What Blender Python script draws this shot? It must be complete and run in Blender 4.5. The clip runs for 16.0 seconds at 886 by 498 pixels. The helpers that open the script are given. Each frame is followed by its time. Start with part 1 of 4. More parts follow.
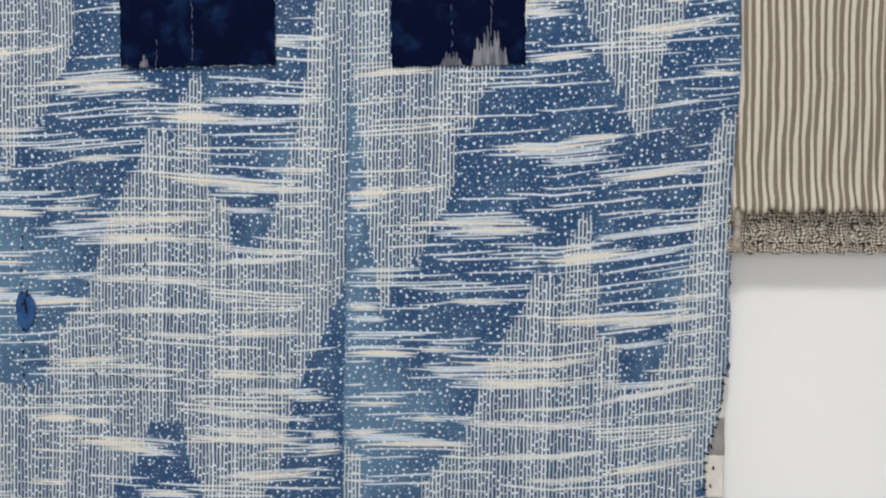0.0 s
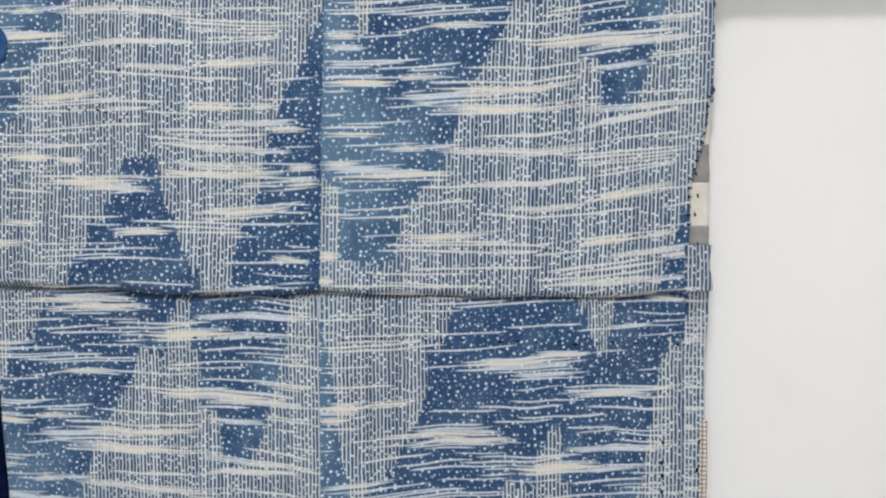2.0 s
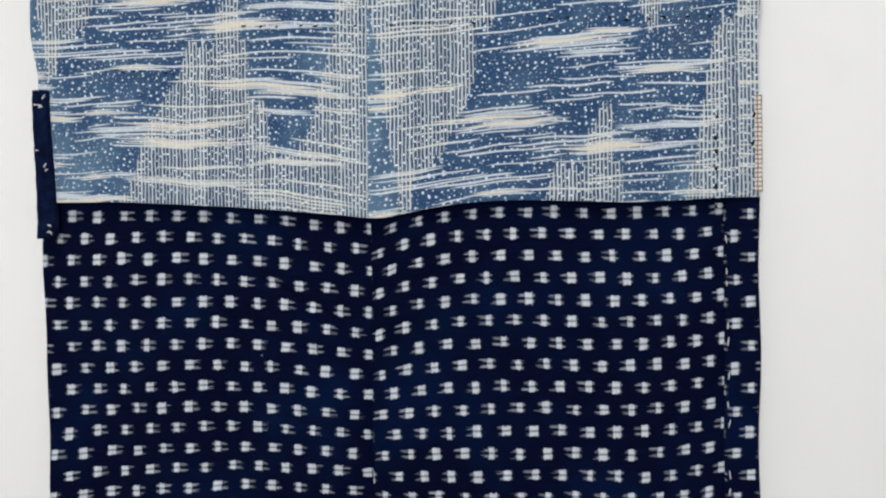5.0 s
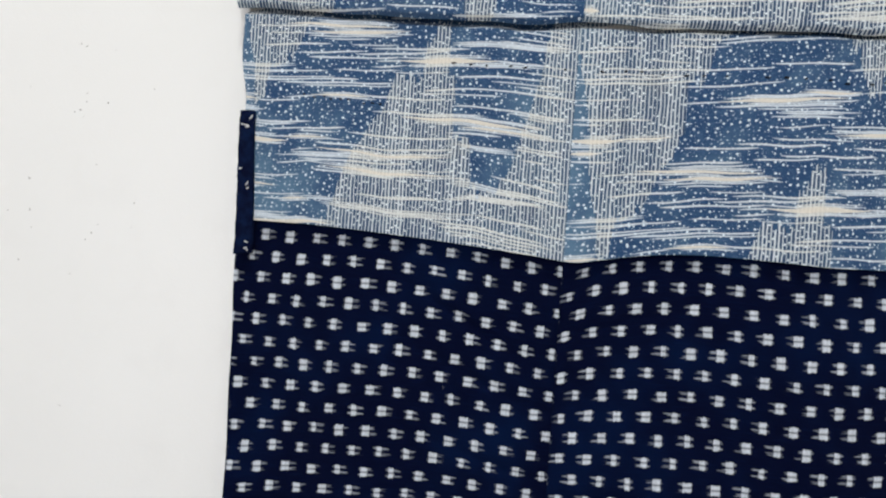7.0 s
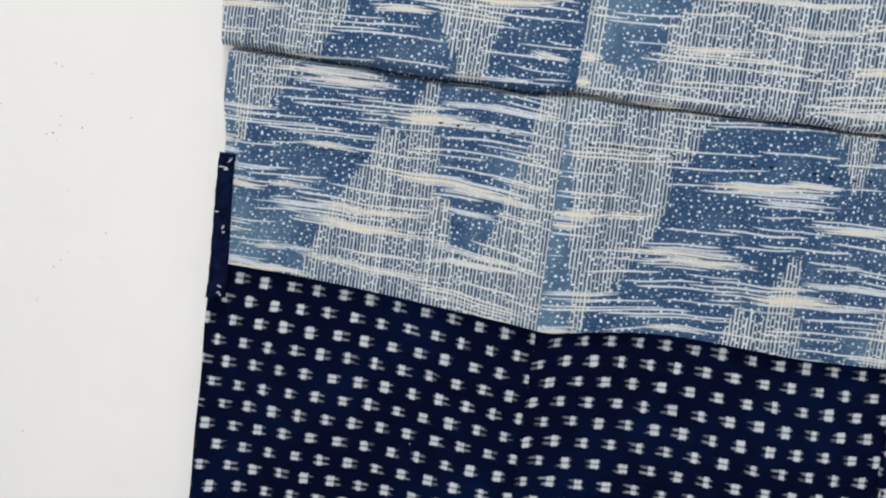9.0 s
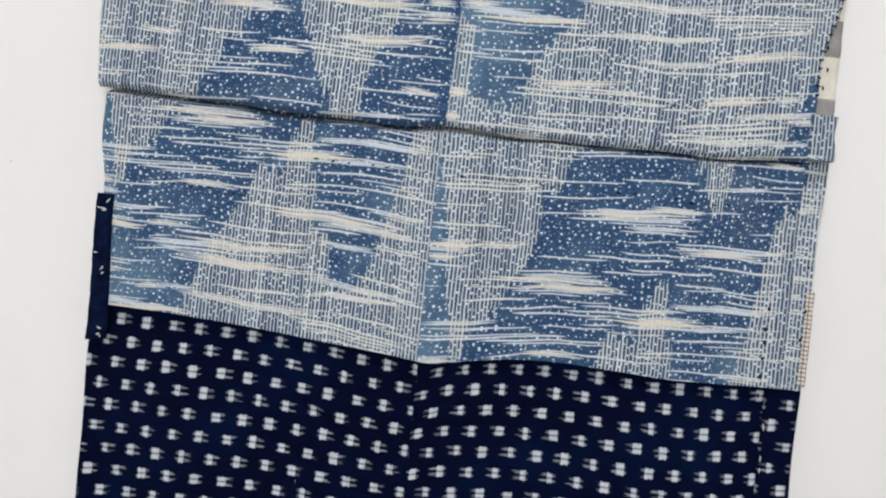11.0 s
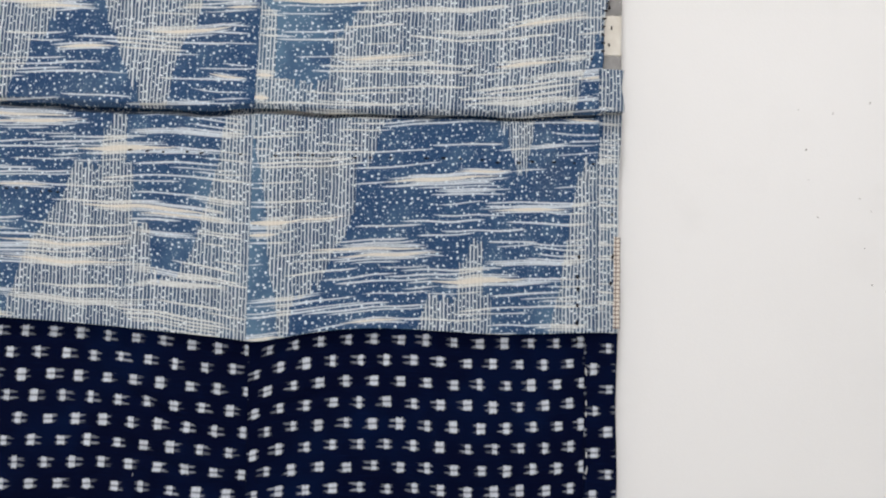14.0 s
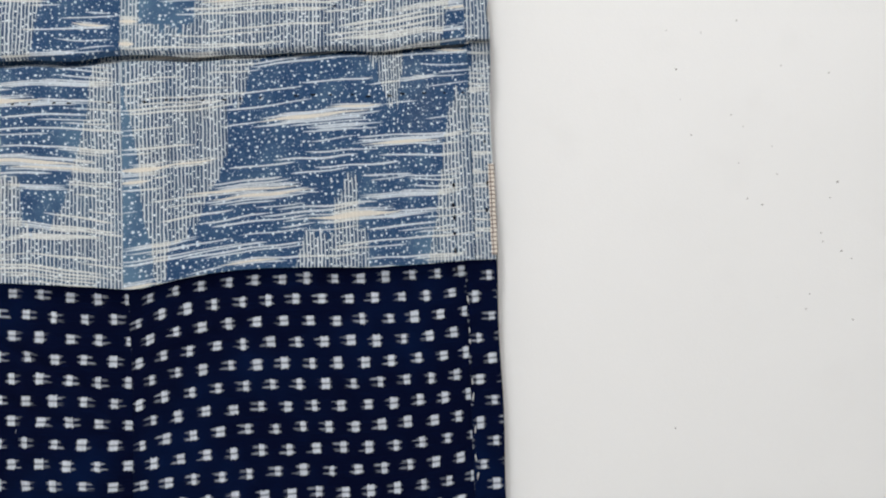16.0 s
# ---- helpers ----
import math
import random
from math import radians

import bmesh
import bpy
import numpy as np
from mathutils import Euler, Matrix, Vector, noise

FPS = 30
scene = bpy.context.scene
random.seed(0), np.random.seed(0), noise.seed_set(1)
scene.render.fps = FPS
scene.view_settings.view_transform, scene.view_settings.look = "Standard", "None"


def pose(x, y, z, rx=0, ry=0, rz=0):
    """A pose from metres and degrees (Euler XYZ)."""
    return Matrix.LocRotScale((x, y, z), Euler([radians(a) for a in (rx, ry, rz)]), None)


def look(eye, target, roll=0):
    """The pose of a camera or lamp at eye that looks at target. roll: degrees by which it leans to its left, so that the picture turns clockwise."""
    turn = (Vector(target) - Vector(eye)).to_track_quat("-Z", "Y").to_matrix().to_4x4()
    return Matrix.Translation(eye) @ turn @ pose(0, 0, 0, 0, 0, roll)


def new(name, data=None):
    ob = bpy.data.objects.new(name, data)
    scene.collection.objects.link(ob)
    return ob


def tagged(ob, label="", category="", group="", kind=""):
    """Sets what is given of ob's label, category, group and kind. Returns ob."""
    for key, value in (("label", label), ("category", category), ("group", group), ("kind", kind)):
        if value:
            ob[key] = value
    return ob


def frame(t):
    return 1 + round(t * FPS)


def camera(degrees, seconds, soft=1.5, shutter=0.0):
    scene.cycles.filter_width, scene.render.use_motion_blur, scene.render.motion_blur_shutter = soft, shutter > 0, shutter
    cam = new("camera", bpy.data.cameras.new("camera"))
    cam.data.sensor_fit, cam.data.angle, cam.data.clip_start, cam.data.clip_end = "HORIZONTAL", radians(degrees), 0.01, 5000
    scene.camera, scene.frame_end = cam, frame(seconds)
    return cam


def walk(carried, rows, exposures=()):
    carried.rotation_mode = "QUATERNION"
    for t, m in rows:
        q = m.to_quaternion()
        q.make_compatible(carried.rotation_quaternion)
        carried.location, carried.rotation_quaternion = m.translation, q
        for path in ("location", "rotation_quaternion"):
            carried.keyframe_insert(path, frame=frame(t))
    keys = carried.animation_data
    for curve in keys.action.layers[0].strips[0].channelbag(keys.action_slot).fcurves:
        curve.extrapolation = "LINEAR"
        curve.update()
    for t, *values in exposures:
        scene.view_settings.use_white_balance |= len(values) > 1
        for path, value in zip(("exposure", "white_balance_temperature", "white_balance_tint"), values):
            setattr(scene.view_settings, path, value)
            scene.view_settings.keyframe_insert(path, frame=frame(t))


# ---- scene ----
cam = camera(62.0, 16.0, soft=2.15, shutter=0.15)
PATH = [
    (0, (0.1270, -0.6049, 1.4355), (-0.0006, 1.3889, 1.3437), -0.33),
    (0.5, (0.1279, -0.5997, 1.3977), (-0.0061, 1.3938, 1.3091), -0.27),
    (1, (0.1271, -0.5965, 1.3421), (-0.0036, 1.3971, 1.2498), -0.34),
    (1.5, (0.1339, -0.5968, 1.2859), (0.0108, 1.3976, 1.2009), -0.30),
    (2, (0.1403, -0.6015, 1.2100), (0.0195, 1.3931, 1.1287), -0.25),
    (2.5, (0.1417, -0.6037, 1.1366), (0.0291, 1.3917, 1.0652), -0.22),
    (3, (0.1487, -0.6008, 1.0725), (0.0250, 1.3943, 1.0134), -0.34),
    (3.5, (0.1468, -0.6039, 1.0171), (0.0310, 1.3922, 0.9837), -0.71),
    (3.7, (0.1462, -0.6029, 0.9958), (0.0276, 1.3932, 0.9695), -0.90),
    (5.8, (0.0599, -0.6101, 0.9229), (-0.1513, 1.3787, 0.9244), 0.81),
    (6, (0.0433, -0.6142, 0.9255), (-0.1785, 1.3735, 0.9330), 1.29),
    (6.5, (0.0098, -0.6199, 0.9396), (-0.2400, 1.3644, 0.9585), 2.48),
    (7, (-0.0128, -0.6211, 0.9506), (-0.2956, 1.3588, 0.9609), 4.24),
    (7.5, (-0.0335, -0.6198, 0.9692), (-0.2895, 1.3621, 0.8891), 6.26),
    (8, (-0.0368, -0.6154, 0.9939), (-0.2694, 1.3679, 0.8818), 7.20),
    (8.5, (-0.0304, -0.6148, 1.0258), (-0.2576, 1.3673, 0.8852), 7.77),
    (9, (-0.0252, -0.6173, 1.0433), (-0.2259, 1.3694, 0.9293), 7.94),
    (9.5, (-0.0050, -0.6150, 1.0534), (-0.1730, 1.3755, 0.9539), 7.79),
    (12, (0.0898, -0.6226, 1.0368), (-0.0039, 1.3737, 1.1151), 4.87),
    (12.5, (0.1139, -0.6250, 1.0307), (0.0420, 1.3714, 1.1277), 3.86),
    (13, (0.1341, -0.6288, 1.0239), (0.0830, 1.3678, 1.1270), 2.90),
    (13.5, (0.1553, -0.6296, 1.0109), (0.1228, 1.3670, 1.1244), 2.01),
    (14, (0.1714, -0.6277, 0.9983), (0.1553, 1.3692, 1.1073), 1.22),
    (14.5, (0.1893, -0.6256, 0.9808), (0.1849, 1.3713, 1.0913), 0.44),
    (15, (0.2162, -0.6229, 0.9621), (0.2237, 1.3735, 1.0808), -0.46),
    (15.5, (0.2392, -0.6234, 0.9474), (0.2636, 1.3730, 1.0647), -1.41),
    (16, (0.2596, -0.6252, 0.9400), (0.2950, 1.3715, 1.0495), -2.29),
]
walk(cam, [(t, look(eye, target, roll)) for t, eye, target, roll in PATH],
     exposures=[(0.0, -0.15, 6400, 9.0), (1.5, -0.08, 6400, 9.0), (3.5, 0.04, 6400, 8.5), (6.0, 0.07, 6400, 8.0), (9.5, 0.04, 6420, 8.5), (12.5, -0.02, 6480, 10.0), (14.0, 0.0, 6520, 10.5), (15.0, 0.0, 6520, 10.5), (15.5, 0.01, 6440, 8.5), (16.0, 0.02, 6440, 8.5)])

# ---- light ----
world = bpy.data.worlds.new("world")
scene.world = world
world.use_nodes = True
wn = world.node_tree.nodes
sky = wn.new("ShaderNodeTexSky")
sky.sky_type, sky.sun_disc, sky.sun_elevation, sky.sun_rotation = "NISHITA", False, radians(40), radians(160)
world.node_tree.links.new(sky.outputs[0], wn["Background"].inputs[0])
wn["Background"].inputs[1].default_value = 0.1


def lamp(name, m, power, sx, sy, colour, shape="RECTANGLE"):
    data = bpy.data.lights.new(name, "AREA")
    data.shape, data.size, data.size_y, data.energy, data.color = shape, sx, sy, power, colour
    ob = new(name, data)
    ob.matrix_basis = m
    return ob


lamp("ceiling_lamp_light", look((-0.05, -1.3, 2.9), (0.0, -0.02, 1.2)), 22.0, 0.3, 0.3, (1.0, 0.985, 0.965), "DISK")
# broad soft fill added behind the camera, out of view; no known window
lamp("unseen_fill_light", look((-0.1, -2.66, 1.35), (0.0, 0.0, 1.15)), 26.0, 2.2, 1.5, (0.985, 0.975, 1.0))

# ---- materials ----


class Nodes:
    """A short way to write node trees: arithmetic on sockets."""

    def __init__(self, name):
        self.mat = bpy.data.materials.new(name)
        self.mat.use_nodes = True
        self.tree = self.mat.node_tree
        self.bsdf = self.tree.nodes["Principled BSDF"]

    def put(self, socket, value):
        if isinstance(value, bpy.types.NodeSocket):
            self.tree.links.new(value, socket)
        elif isinstance(value, tuple) and socket.type == "RGBA" and len(value) == 3:
            socket.default_value = (*value, 1)
        else:
            socket.default_value = value

    def m(self, op, a, b=0.0, c=0.0):
        n = self.tree.nodes.new("ShaderNodeMath")
        n.operation = op
        for s, v in zip(n.inputs, (a, b, c)):
            self.put(s, v)
        return n.outputs[0]

    def step(self, v, lo, hi):
        n = self.tree.nodes.new("ShaderNodeMapRange")
        n.interpolation_type = "SMOOTHSTEP"
        for s, x in zip(n.inputs, (v, lo, hi, 0.0, 1.0)):
            self.put(s, x)
        return n.outputs[0]

    def mix(self, f, a, b, blend="MIX"):
        n = self.tree.nodes.new("ShaderNodeMix")
        n.data_type, n.blend_type = "RGBA", blend
        self.put(n.inputs[0], f), self.put(n.inputs[6], a), self.put(n.inputs[7], b)
        return n.outputs[2]

    def vec(self, x, y, z=0.0):
        n = self.tree.nodes.new("ShaderNodeCombineXYZ")
        for s, v in zip(n.inputs, (x, y, z)):
            self.put(s, v)
        return n.outputs[0]

    def noise(self, vec, scale, detail=2.0, rough=0.5):
        n = self.tree.nodes.new("ShaderNodeTexNoise")
        self.put(n.inputs["Vector"], vec)
        n.inputs["Scale"].default_value, n.inputs["Detail"].default_value, n.inputs["Roughness"].default_value = scale, detail, rough
        return n.outputs[0]

    def white(self, vec):
        n = self.tree.nodes.new("ShaderNodeTexWhiteNoise")
        n.noise_dimensions = "2D"
        self.put(n.inputs["Vector"], vec)
        return n.outputs[0]

    def voronoi(self, vec, randomness=0.85):
        n = self.tree.nodes.new("ShaderNodeTexVoronoi")
        n.voronoi_dimensions = "2D"
        self.put(n.inputs["Vector"], vec)
        n.inputs["Scale"].default_value, n.inputs["Randomness"].default_value = 1.0, randomness
        return n.outputs["Distance"], n.outputs["Color"]

    def uv(self):
        n = self.tree.nodes.new("ShaderNodeUVMap")
        n.uv_map = "fabric"
        s = self.tree.nodes.new("ShaderNodeSeparateXYZ")
        self.tree.links.new(n.outputs[0], s.inputs[0])
        return n.outputs[0], s.outputs[0], s.outputs[1]

    def place(self):
        n = self.tree.nodes.new("ShaderNodeTexCoord")
        s = self.tree.nodes.new("ShaderNodeSeparateXYZ")
        self.tree.links.new(n.outputs["Object"], s.inputs[0])
        return n.outputs["Object"], s.outputs[0], s.outputs[1], s.outputs[2]

    def attr(self, name):
        n = self.tree.nodes.new("ShaderNodeAttribute")
        n.attribute_name = name
        return n.outputs["Fac"]

    def done(self, colour, rough=0.9, height=None, strength=0.3, distance=0.001, sheen=0.0):
        self.put(self.bsdf.inputs["Base Color"], colour)
        self.put(self.bsdf.inputs["Roughness"], rough)
        self.bsdf.inputs["Specular IOR Level"].default_value = 0.06
        self.bsdf.inputs["Sheen Weight"].default_value = sheen
        if height is not None:
            b = self.tree.nodes.new("ShaderNodeBump")
            b.inputs["Strength"].default_value, b.inputs["Distance"].default_value = strength, distance
            self.put(b.inputs["Height"], height)
            self.tree.links.new(b.outputs[0], self.bsdf.inputs["Normal"])
        return self.mat


def weave(n, u, v, pitch=2.4):
    """Relief of a plain weave; pitch in the units of the fabric map."""
    a = n.m("SINE", n.m("MULTIPLY", u, 6.283 / pitch))
    b = n.m("SINE", n.m("MULTIPLY", v, 6.283 / pitch))
    return n.m("ADD", n.m("MULTIPLY", a, b), n.noise(n.vec(n.m("MULTIPLY", u, 0.08), n.m("MULTIPLY", v, 0.6)), 3.0))


def print_cloth():
    """Blue cotton printed with dots, fine upright stripes and long cream streaks."""
    n = Nodes("blue_print_cotton")
    p, u, v = n.uv()
    slow = n.noise(n.vec(n.m("MULTIPLY", u, 0.012), n.m("MULTIPLY", v, 0.012)), 1.0, 3.0)
    thread = n.noise(n.vec(n.m("MULTIPLY", u, 0.03), n.m("MULTIPLY", v, 0.5)), 1.0, 3.0)
    fine = n.noise(n.vec(n.m("MULTIPLY", u, 0.35), n.m("MULTIPLY", v, 0.35)), 1.0, 2.0)
    fade = n.attr("fade")
    blue = n.mix(n.step(n.m("ADD", slow, n.m("MULTIPLY", fade, 0.5)), 0.42, 1.0), (0.024, 0.062, 0.142), (0.112, 0.198, 0.292))
    blue = n.mix(n.m("MULTIPLY", thread, 0.35), blue, (0.018, 0.050, 0.130))
    mottle = n.noise(n.vec(n.m("MULTIPLY", u, 0.045), n.m("MULTIPLY", v, 0.05), 9.0), 1.0, 4.0, 0.65)
    blue = n.mix(n.m("MULTIPLY", n.step(mottle, 0.46, 0.72), 0.30), blue, (0.090, 0.165, 0.255))
    blue = n.mix(n.step(fine, 0.55, 0.8), blue, (0.115, 0.190, 0.31))
    # stripes
    wob = n.m("MULTIPLY", n.m("SUBTRACT", n.noise(n.vec(n.m("MULTIPLY", u, 0.02), n.m("MULTIPLY", v, 0.02)), 1.0, 1.0), 0.5), 3.5)
    shiver = n.m("MULTIPLY", n.m("SUBTRACT", n.noise(n.vec(n.m("MULTIPLY", u, 0.12), n.m("MULTIPLY", v, 0.07), 2.0), 1.0, 2.0), 0.5), 2.6)
    su = n.m("DIVIDE", n.m("ADD", n.m("ADD", u, wob), shiver), 6.9)
    col = n.m("FLOOR", su)
    rnd = n.white(n.vec(col, 3.0))
    x = n.m("ABSOLUTE", n.m("SUBTRACT", n.m("FRACT", su), 0.5))
    edge = n.m("ADD", n.m("MULTIPLY", n.m("SUBTRACT", rnd, 0.5), 0.14), n.m("MULTIPLY", n.m("SUBTRACT", fine, 0.5), 0.10))
    line = n.m("SUBTRACT", 1.0, n.step(n.m("SUBTRACT", x, edge), 0.12, 0.24))
    line = n.m("MULTIPLY", line, n.m("ADD", 0.66, n.m("MULTIPLY", n.m("FRACT", n.m("MULTIPLY", rnd, 17.0)), 0.36)))
    # beads of white in the gaps between the stripes
    gap = n.m("ADD", su, 0.5)
    gcol = n.m("FLOOR", gap)
    grnd = n.white(n.vec(gcol, 9.0))
    gv = n.m("ADD", n.m("DIVIDE", v, 14.5), n.m("MULTIPLY", grnd, 7.3))
    bead = n.white(n.vec(gcol, n.m("FLOOR", gv)))
    du = n.m("MULTIPLY", n.m("SUBTRACT", n.m("FRACT", gap), 0.5), 6.4)
    dv = n.m("MULTIPLY", n.m("ADD", n.m("SUBTRACT", n.m("FRACT", gv), 0.5), n.m("MULTIPLY", n.m("SUBTRACT", bead, 0.5), 0.3)), 14.5)
    away = n.m("SQRT", n.m("ADD", n.m("MULTIPLY", du, du), n.m("MULTIPLY", dv, dv)))
    away = n.m("ADD", away, n.m("MULTIPLY", n.m("SUBTRACT", fine, 0.5), 2.0))
    knot = n.m("SUBTRACT", 1.0, n.step(n.m("SUBTRACT", away, n.m("MULTIPLY", n.m("FRACT", n.m("MULTIPLY", bead, 5.0)), 1.0)), 0.6, 1.3))
    knot = n.m("MULTIPLY", knot, n.m("GREATER_THAN", bead, 0.36))
    stripes = n.m("MAXIMUM", line, knot)
    # dots on the open blue
    d, c = n.voronoi(n.vec(n.m("DIVIDE", u, 13.0), n.m("DIVIDE", v, 12.2)), 0.9)
    sep = n.tree.nodes.new("ShaderNodeSeparateColor")
    n.put(sep.inputs[0], c)
    size = n.m("ADD", 0.045, n.m("MULTIPLY", sep.outputs[0], 0.14))
    wd = n.m("ADD", d, n.m("MULTIPLY", n.m("SUBTRACT", fine, 0.5), 0.20))
    dots = n.m("SUBTRACT", 1.0, n.step(n.m("SUBTRACT", wd, size), -0.05, 0.07))
    d2, c2 = n.voronoi(n.vec(n.m("DIVIDE", n.m("ADD", u, 4.3), 8.2), n.m("DIVIDE", n.m("ADD", v, 2.9), 7.6)), 1.0)
    sep2 = n.tree.nodes.new("ShaderNodeSeparateColor")
    n.put(sep2.inputs[0], c2)
    small = n.m("SUBTRACT", 1.0, n.step(n.m("SUBTRACT", d2, n.m("MULTIPLY", sep2.outputs[0], 0.10)), 0.02, 0.13))
    small = n.m("MULTIPLY", small, n.m("MULTIPLY", n.m("GREATER_THAN", sep2.outputs[1], 0.45), n.m("ADD", 0.25, n.m("MULTIPLY", sep2.outputs[2], 0.45))))
    dots = n.m("MAXIMUM", dots, small)
    zone = n.step(n.attr("zone"), 0.35, 0.65)
    stripes = n.m("MULTIPLY", stripes, zone)
    knot = n.m("MULTIPLY", knot, zone)
    dots = n.m("MULTIPLY", dots, n.m("SUBTRACT", 1.0, zone))
    worn = n.m("ADD", 0.82, n.m("MULTIPLY", fine, 0.25))
    blue = n.mix(n.m("MULTIPLY", zone, 0.5), blue, (0.050, 0.076, 0.122))
    col1 = n.mix(n.m("MULTIPLY", stripes, worn), blue, (0.645, 0.70, 0.725))
    col1 = n.mix(n.m("MULTIPLY", knot, 0.9), col1, (0.72, 0.77, 0.81))
    col1 = n.mix(n.m("MULTIPLY", dots, worn), col1, (0.66, 0.75, 0.82))
    cream = n.mix(n.m("MULTIPLY", zone, 0.75), (0.635, 0.69, 0.745), (0.685, 0.675, 0.62))
    cream = n.mix(n.step(n.attr("heart"), 0.2, 0.8), cream, (0.735, 0.68, 0.585))
    cream = n.mix(n.m("MULTIPLY", n.step(slow, 0.45, 0.75), 0.25), cream, (0.70, 0.65, 0.56))
    cream = n.mix(n.m("MULTIPLY", n.step(thread, 0.5, 0.8), 0.35), cream, (0.40, 0.44, 0.50))
    over = n.step(n.m("ADD", n.attr("streak"), n.m("MULTIPLY", n.m("SUBTRACT", n.m("ADD", n.m("MULTIPLY", fine, 0.5), n.m("MULTIPLY", thread, 0.5)), 0.5), 0.6)), 0.15, 0.85)
    col1 = n.mix(n.m("MULTIPLY", over, n.m("ADD", 0.74, n.m("MULTIPLY", fine, 0.3))), col1, cream)
    stain = n.step(n.noise(n.vec(n.m("MULTIPLY", u, 0.006), n.m("MULTIPLY", v, 0.006), 4.0), 1.0, 3.0), 0.55, 0.8)
    col1 = n.mix(n.m("MULTIPLY", stain, n.m("ADD", 0.04, n.m("MULTIPLY", zone, 0.12))), col1, (0.42, 0.36, 0.25))
    h = n.m("ADD", weave(n, u, v), n.m("MULTIPLY", thread, 1.5))
    return n.done(col1, 0.92, h, 0.22, 0.0006, 0.1)


def kasuri_cloth(name, shift, side):
    """Navy cotton with woven marks: the map counts marks across (u) and rows down (v). side: which way the loose threads run."""
    n = Nodes(name)
    p, u, v = n.uv()
    fine = n.noise(n.vec(n.m("MULTIPLY", u, 9.0), n.m("MULTIPLY", v, 8.0), shift), 1.0, 2.0)
    grain = n.noise(n.vec(n.m("MULTIPLY", u, 30.0), n.m("MULTIPLY", v, 26.0), shift), 1.0, 2.0)
    vv = n.m("ADD", v, 0.5)
    row = n.m("FLOOR", vv)
    uu = n.m("ADD", n.m("ADD", u, 0.5), n.m("MULTIPLY", n.m("FLOORED_MODULO", row, 2.0), 0.5))
    cell = n.m("FLOOR", uu)
    r1 = n.white(n.vec(cell, n.m("ADD", row, shift)))
    r2 = n.white(n.vec(cell, n.m("ADD", row, 31.7 + shift)))
    r3 = n.white(n.vec(n.m("ADD", cell, 11.3), n.m("ADD", row, 57.1 + shift)))
    a = n.m("ADD", n.m("SUBTRACT", n.m("FRACT", uu), 0.5), n.m("MULTIPLY", n.m("SUBTRACT", r1, 0.5), 0.08))
    b = n.m("ADD", n.m("SUBTRACT", n.m("FRACT", vv), 0.5), n.m("MULTIPLY", n.m("SUBTRACT", r2, 0.5), 0.10))
    b = n.m("ADD", b, n.m("MULTIPLY", a, n.m("MULTIPLY", n.m("SUBTRACT", r3, 0.5), 0.12)))
    a = n.m("MULTIPLY", a, side)
    # single threads of warp and weft, each dyed over a length of its own
    pick, end = n.m("FLOOR", n.m("MULTIPLY", v, 15.0)), n.m("FLOOR", n.m("MULTIPLY", u, 22.0))
    t1 = n.white(n.vec(pick, n.m("ADD", cell, shift)))
    t2 = n.white(n.vec(n.m("ADD", pick, 0.5), n.m("ADD", cell, 17.0)))
    t3 = n.white(n.vec(end, n.m("ADD", row, 3.0)))
    t4 = n.white(n.vec(end, n.m("ADD", row, 23.0)))
    high = n.m("ABSOLUTE", b)
    wide = n.m("ADD", 0.122, n.m("MULTIPLY", n.m("SUBTRACT", r3, 0.5), 0.07))
    tall = n.m("ADD", 0.236, n.m("MULTIPLY", n.m("SUBTRACT", r1, 0.5), 0.07))
    tall = n.m("ADD", tall, n.m("MULTIPLY", n.m("SUBTRACT", t3, 0.5), 0.055))
    across = n.m("ABSOLUTE", n.m("ADD", a, n.m("MULTIPLY", n.m("SUBTRACT", t1, 0.5), 0.03)))
    core = n.m("SUBTRACT", 1.0, n.step(n.m("SUBTRACT", across, wide), -0.025, 0.025))
    core = n.m("MULTIPLY", core, n.m("SUBTRACT", 1.0, n.step(n.m("SUBTRACT", high, tall), -0.035, 0.035)))
    core = n.m("MULTIPLY", core, n.m("ADD", 0.84, n.m("MULTIPLY", t4, 0.26)))
    split = n.step(n.m("ADD", high, n.m("MULTIPLY", n.m("SUBTRACT", fine, 0.5), 0.04)), 0.025, 0.075)
    core = n.m("MULTIPLY", core, n.m("ADD", 0.42, n.m("MULTIPLY", split, 0.58)))
    # two bands of weft whose colour runs out sideways, further on one side
    band = n.m("SUBTRACT", 1.0, n.step(n.m("ABSOLUTE", n.m("SUBTRACT", high, 0.14)), 0.03, 0.09))
    far = n.m("ADD", 0.17, n.m("ADD", n.m("MULTIPLY", t1, 0.20), n.m("MULTIPLY", r2, 0.10)))
    near = n.m("ADD", 0.15, n.m("ADD", n.m("MULTIPLY", t2, 0.06), n.m("MULTIPLY", r1, 0.04)))
    inr = n.m("SUBTRACT", 1.0, n.step(n.m("SUBTRACT", a, far), -0.10, 0.03))
    inl = n.m("SUBTRACT", 1.0, n.step(n.m("SUBTRACT", n.m("MULTIPLY", a, -1.0), near), -0.08, 0.03))
    arms = n.m("MULTIPLY", n.m("MULTIPLY", inr, inl), n.m("MULTIPLY", band, n.m("ADD", 0.10, n.m("MULTIPLY", t2, 0.42))))
    mark = n.m("MAXIMUM", core, arms)
    mark = n.m("MULTIPLY", mark, n.m("GREATER_THAN", row, -0.5))
    lo = n.noise(n.vec(n.m("MULTIPLY", u, 0.24), n.m("MULTIPLY", v, 0.17), shift), 1.0, 3.0)
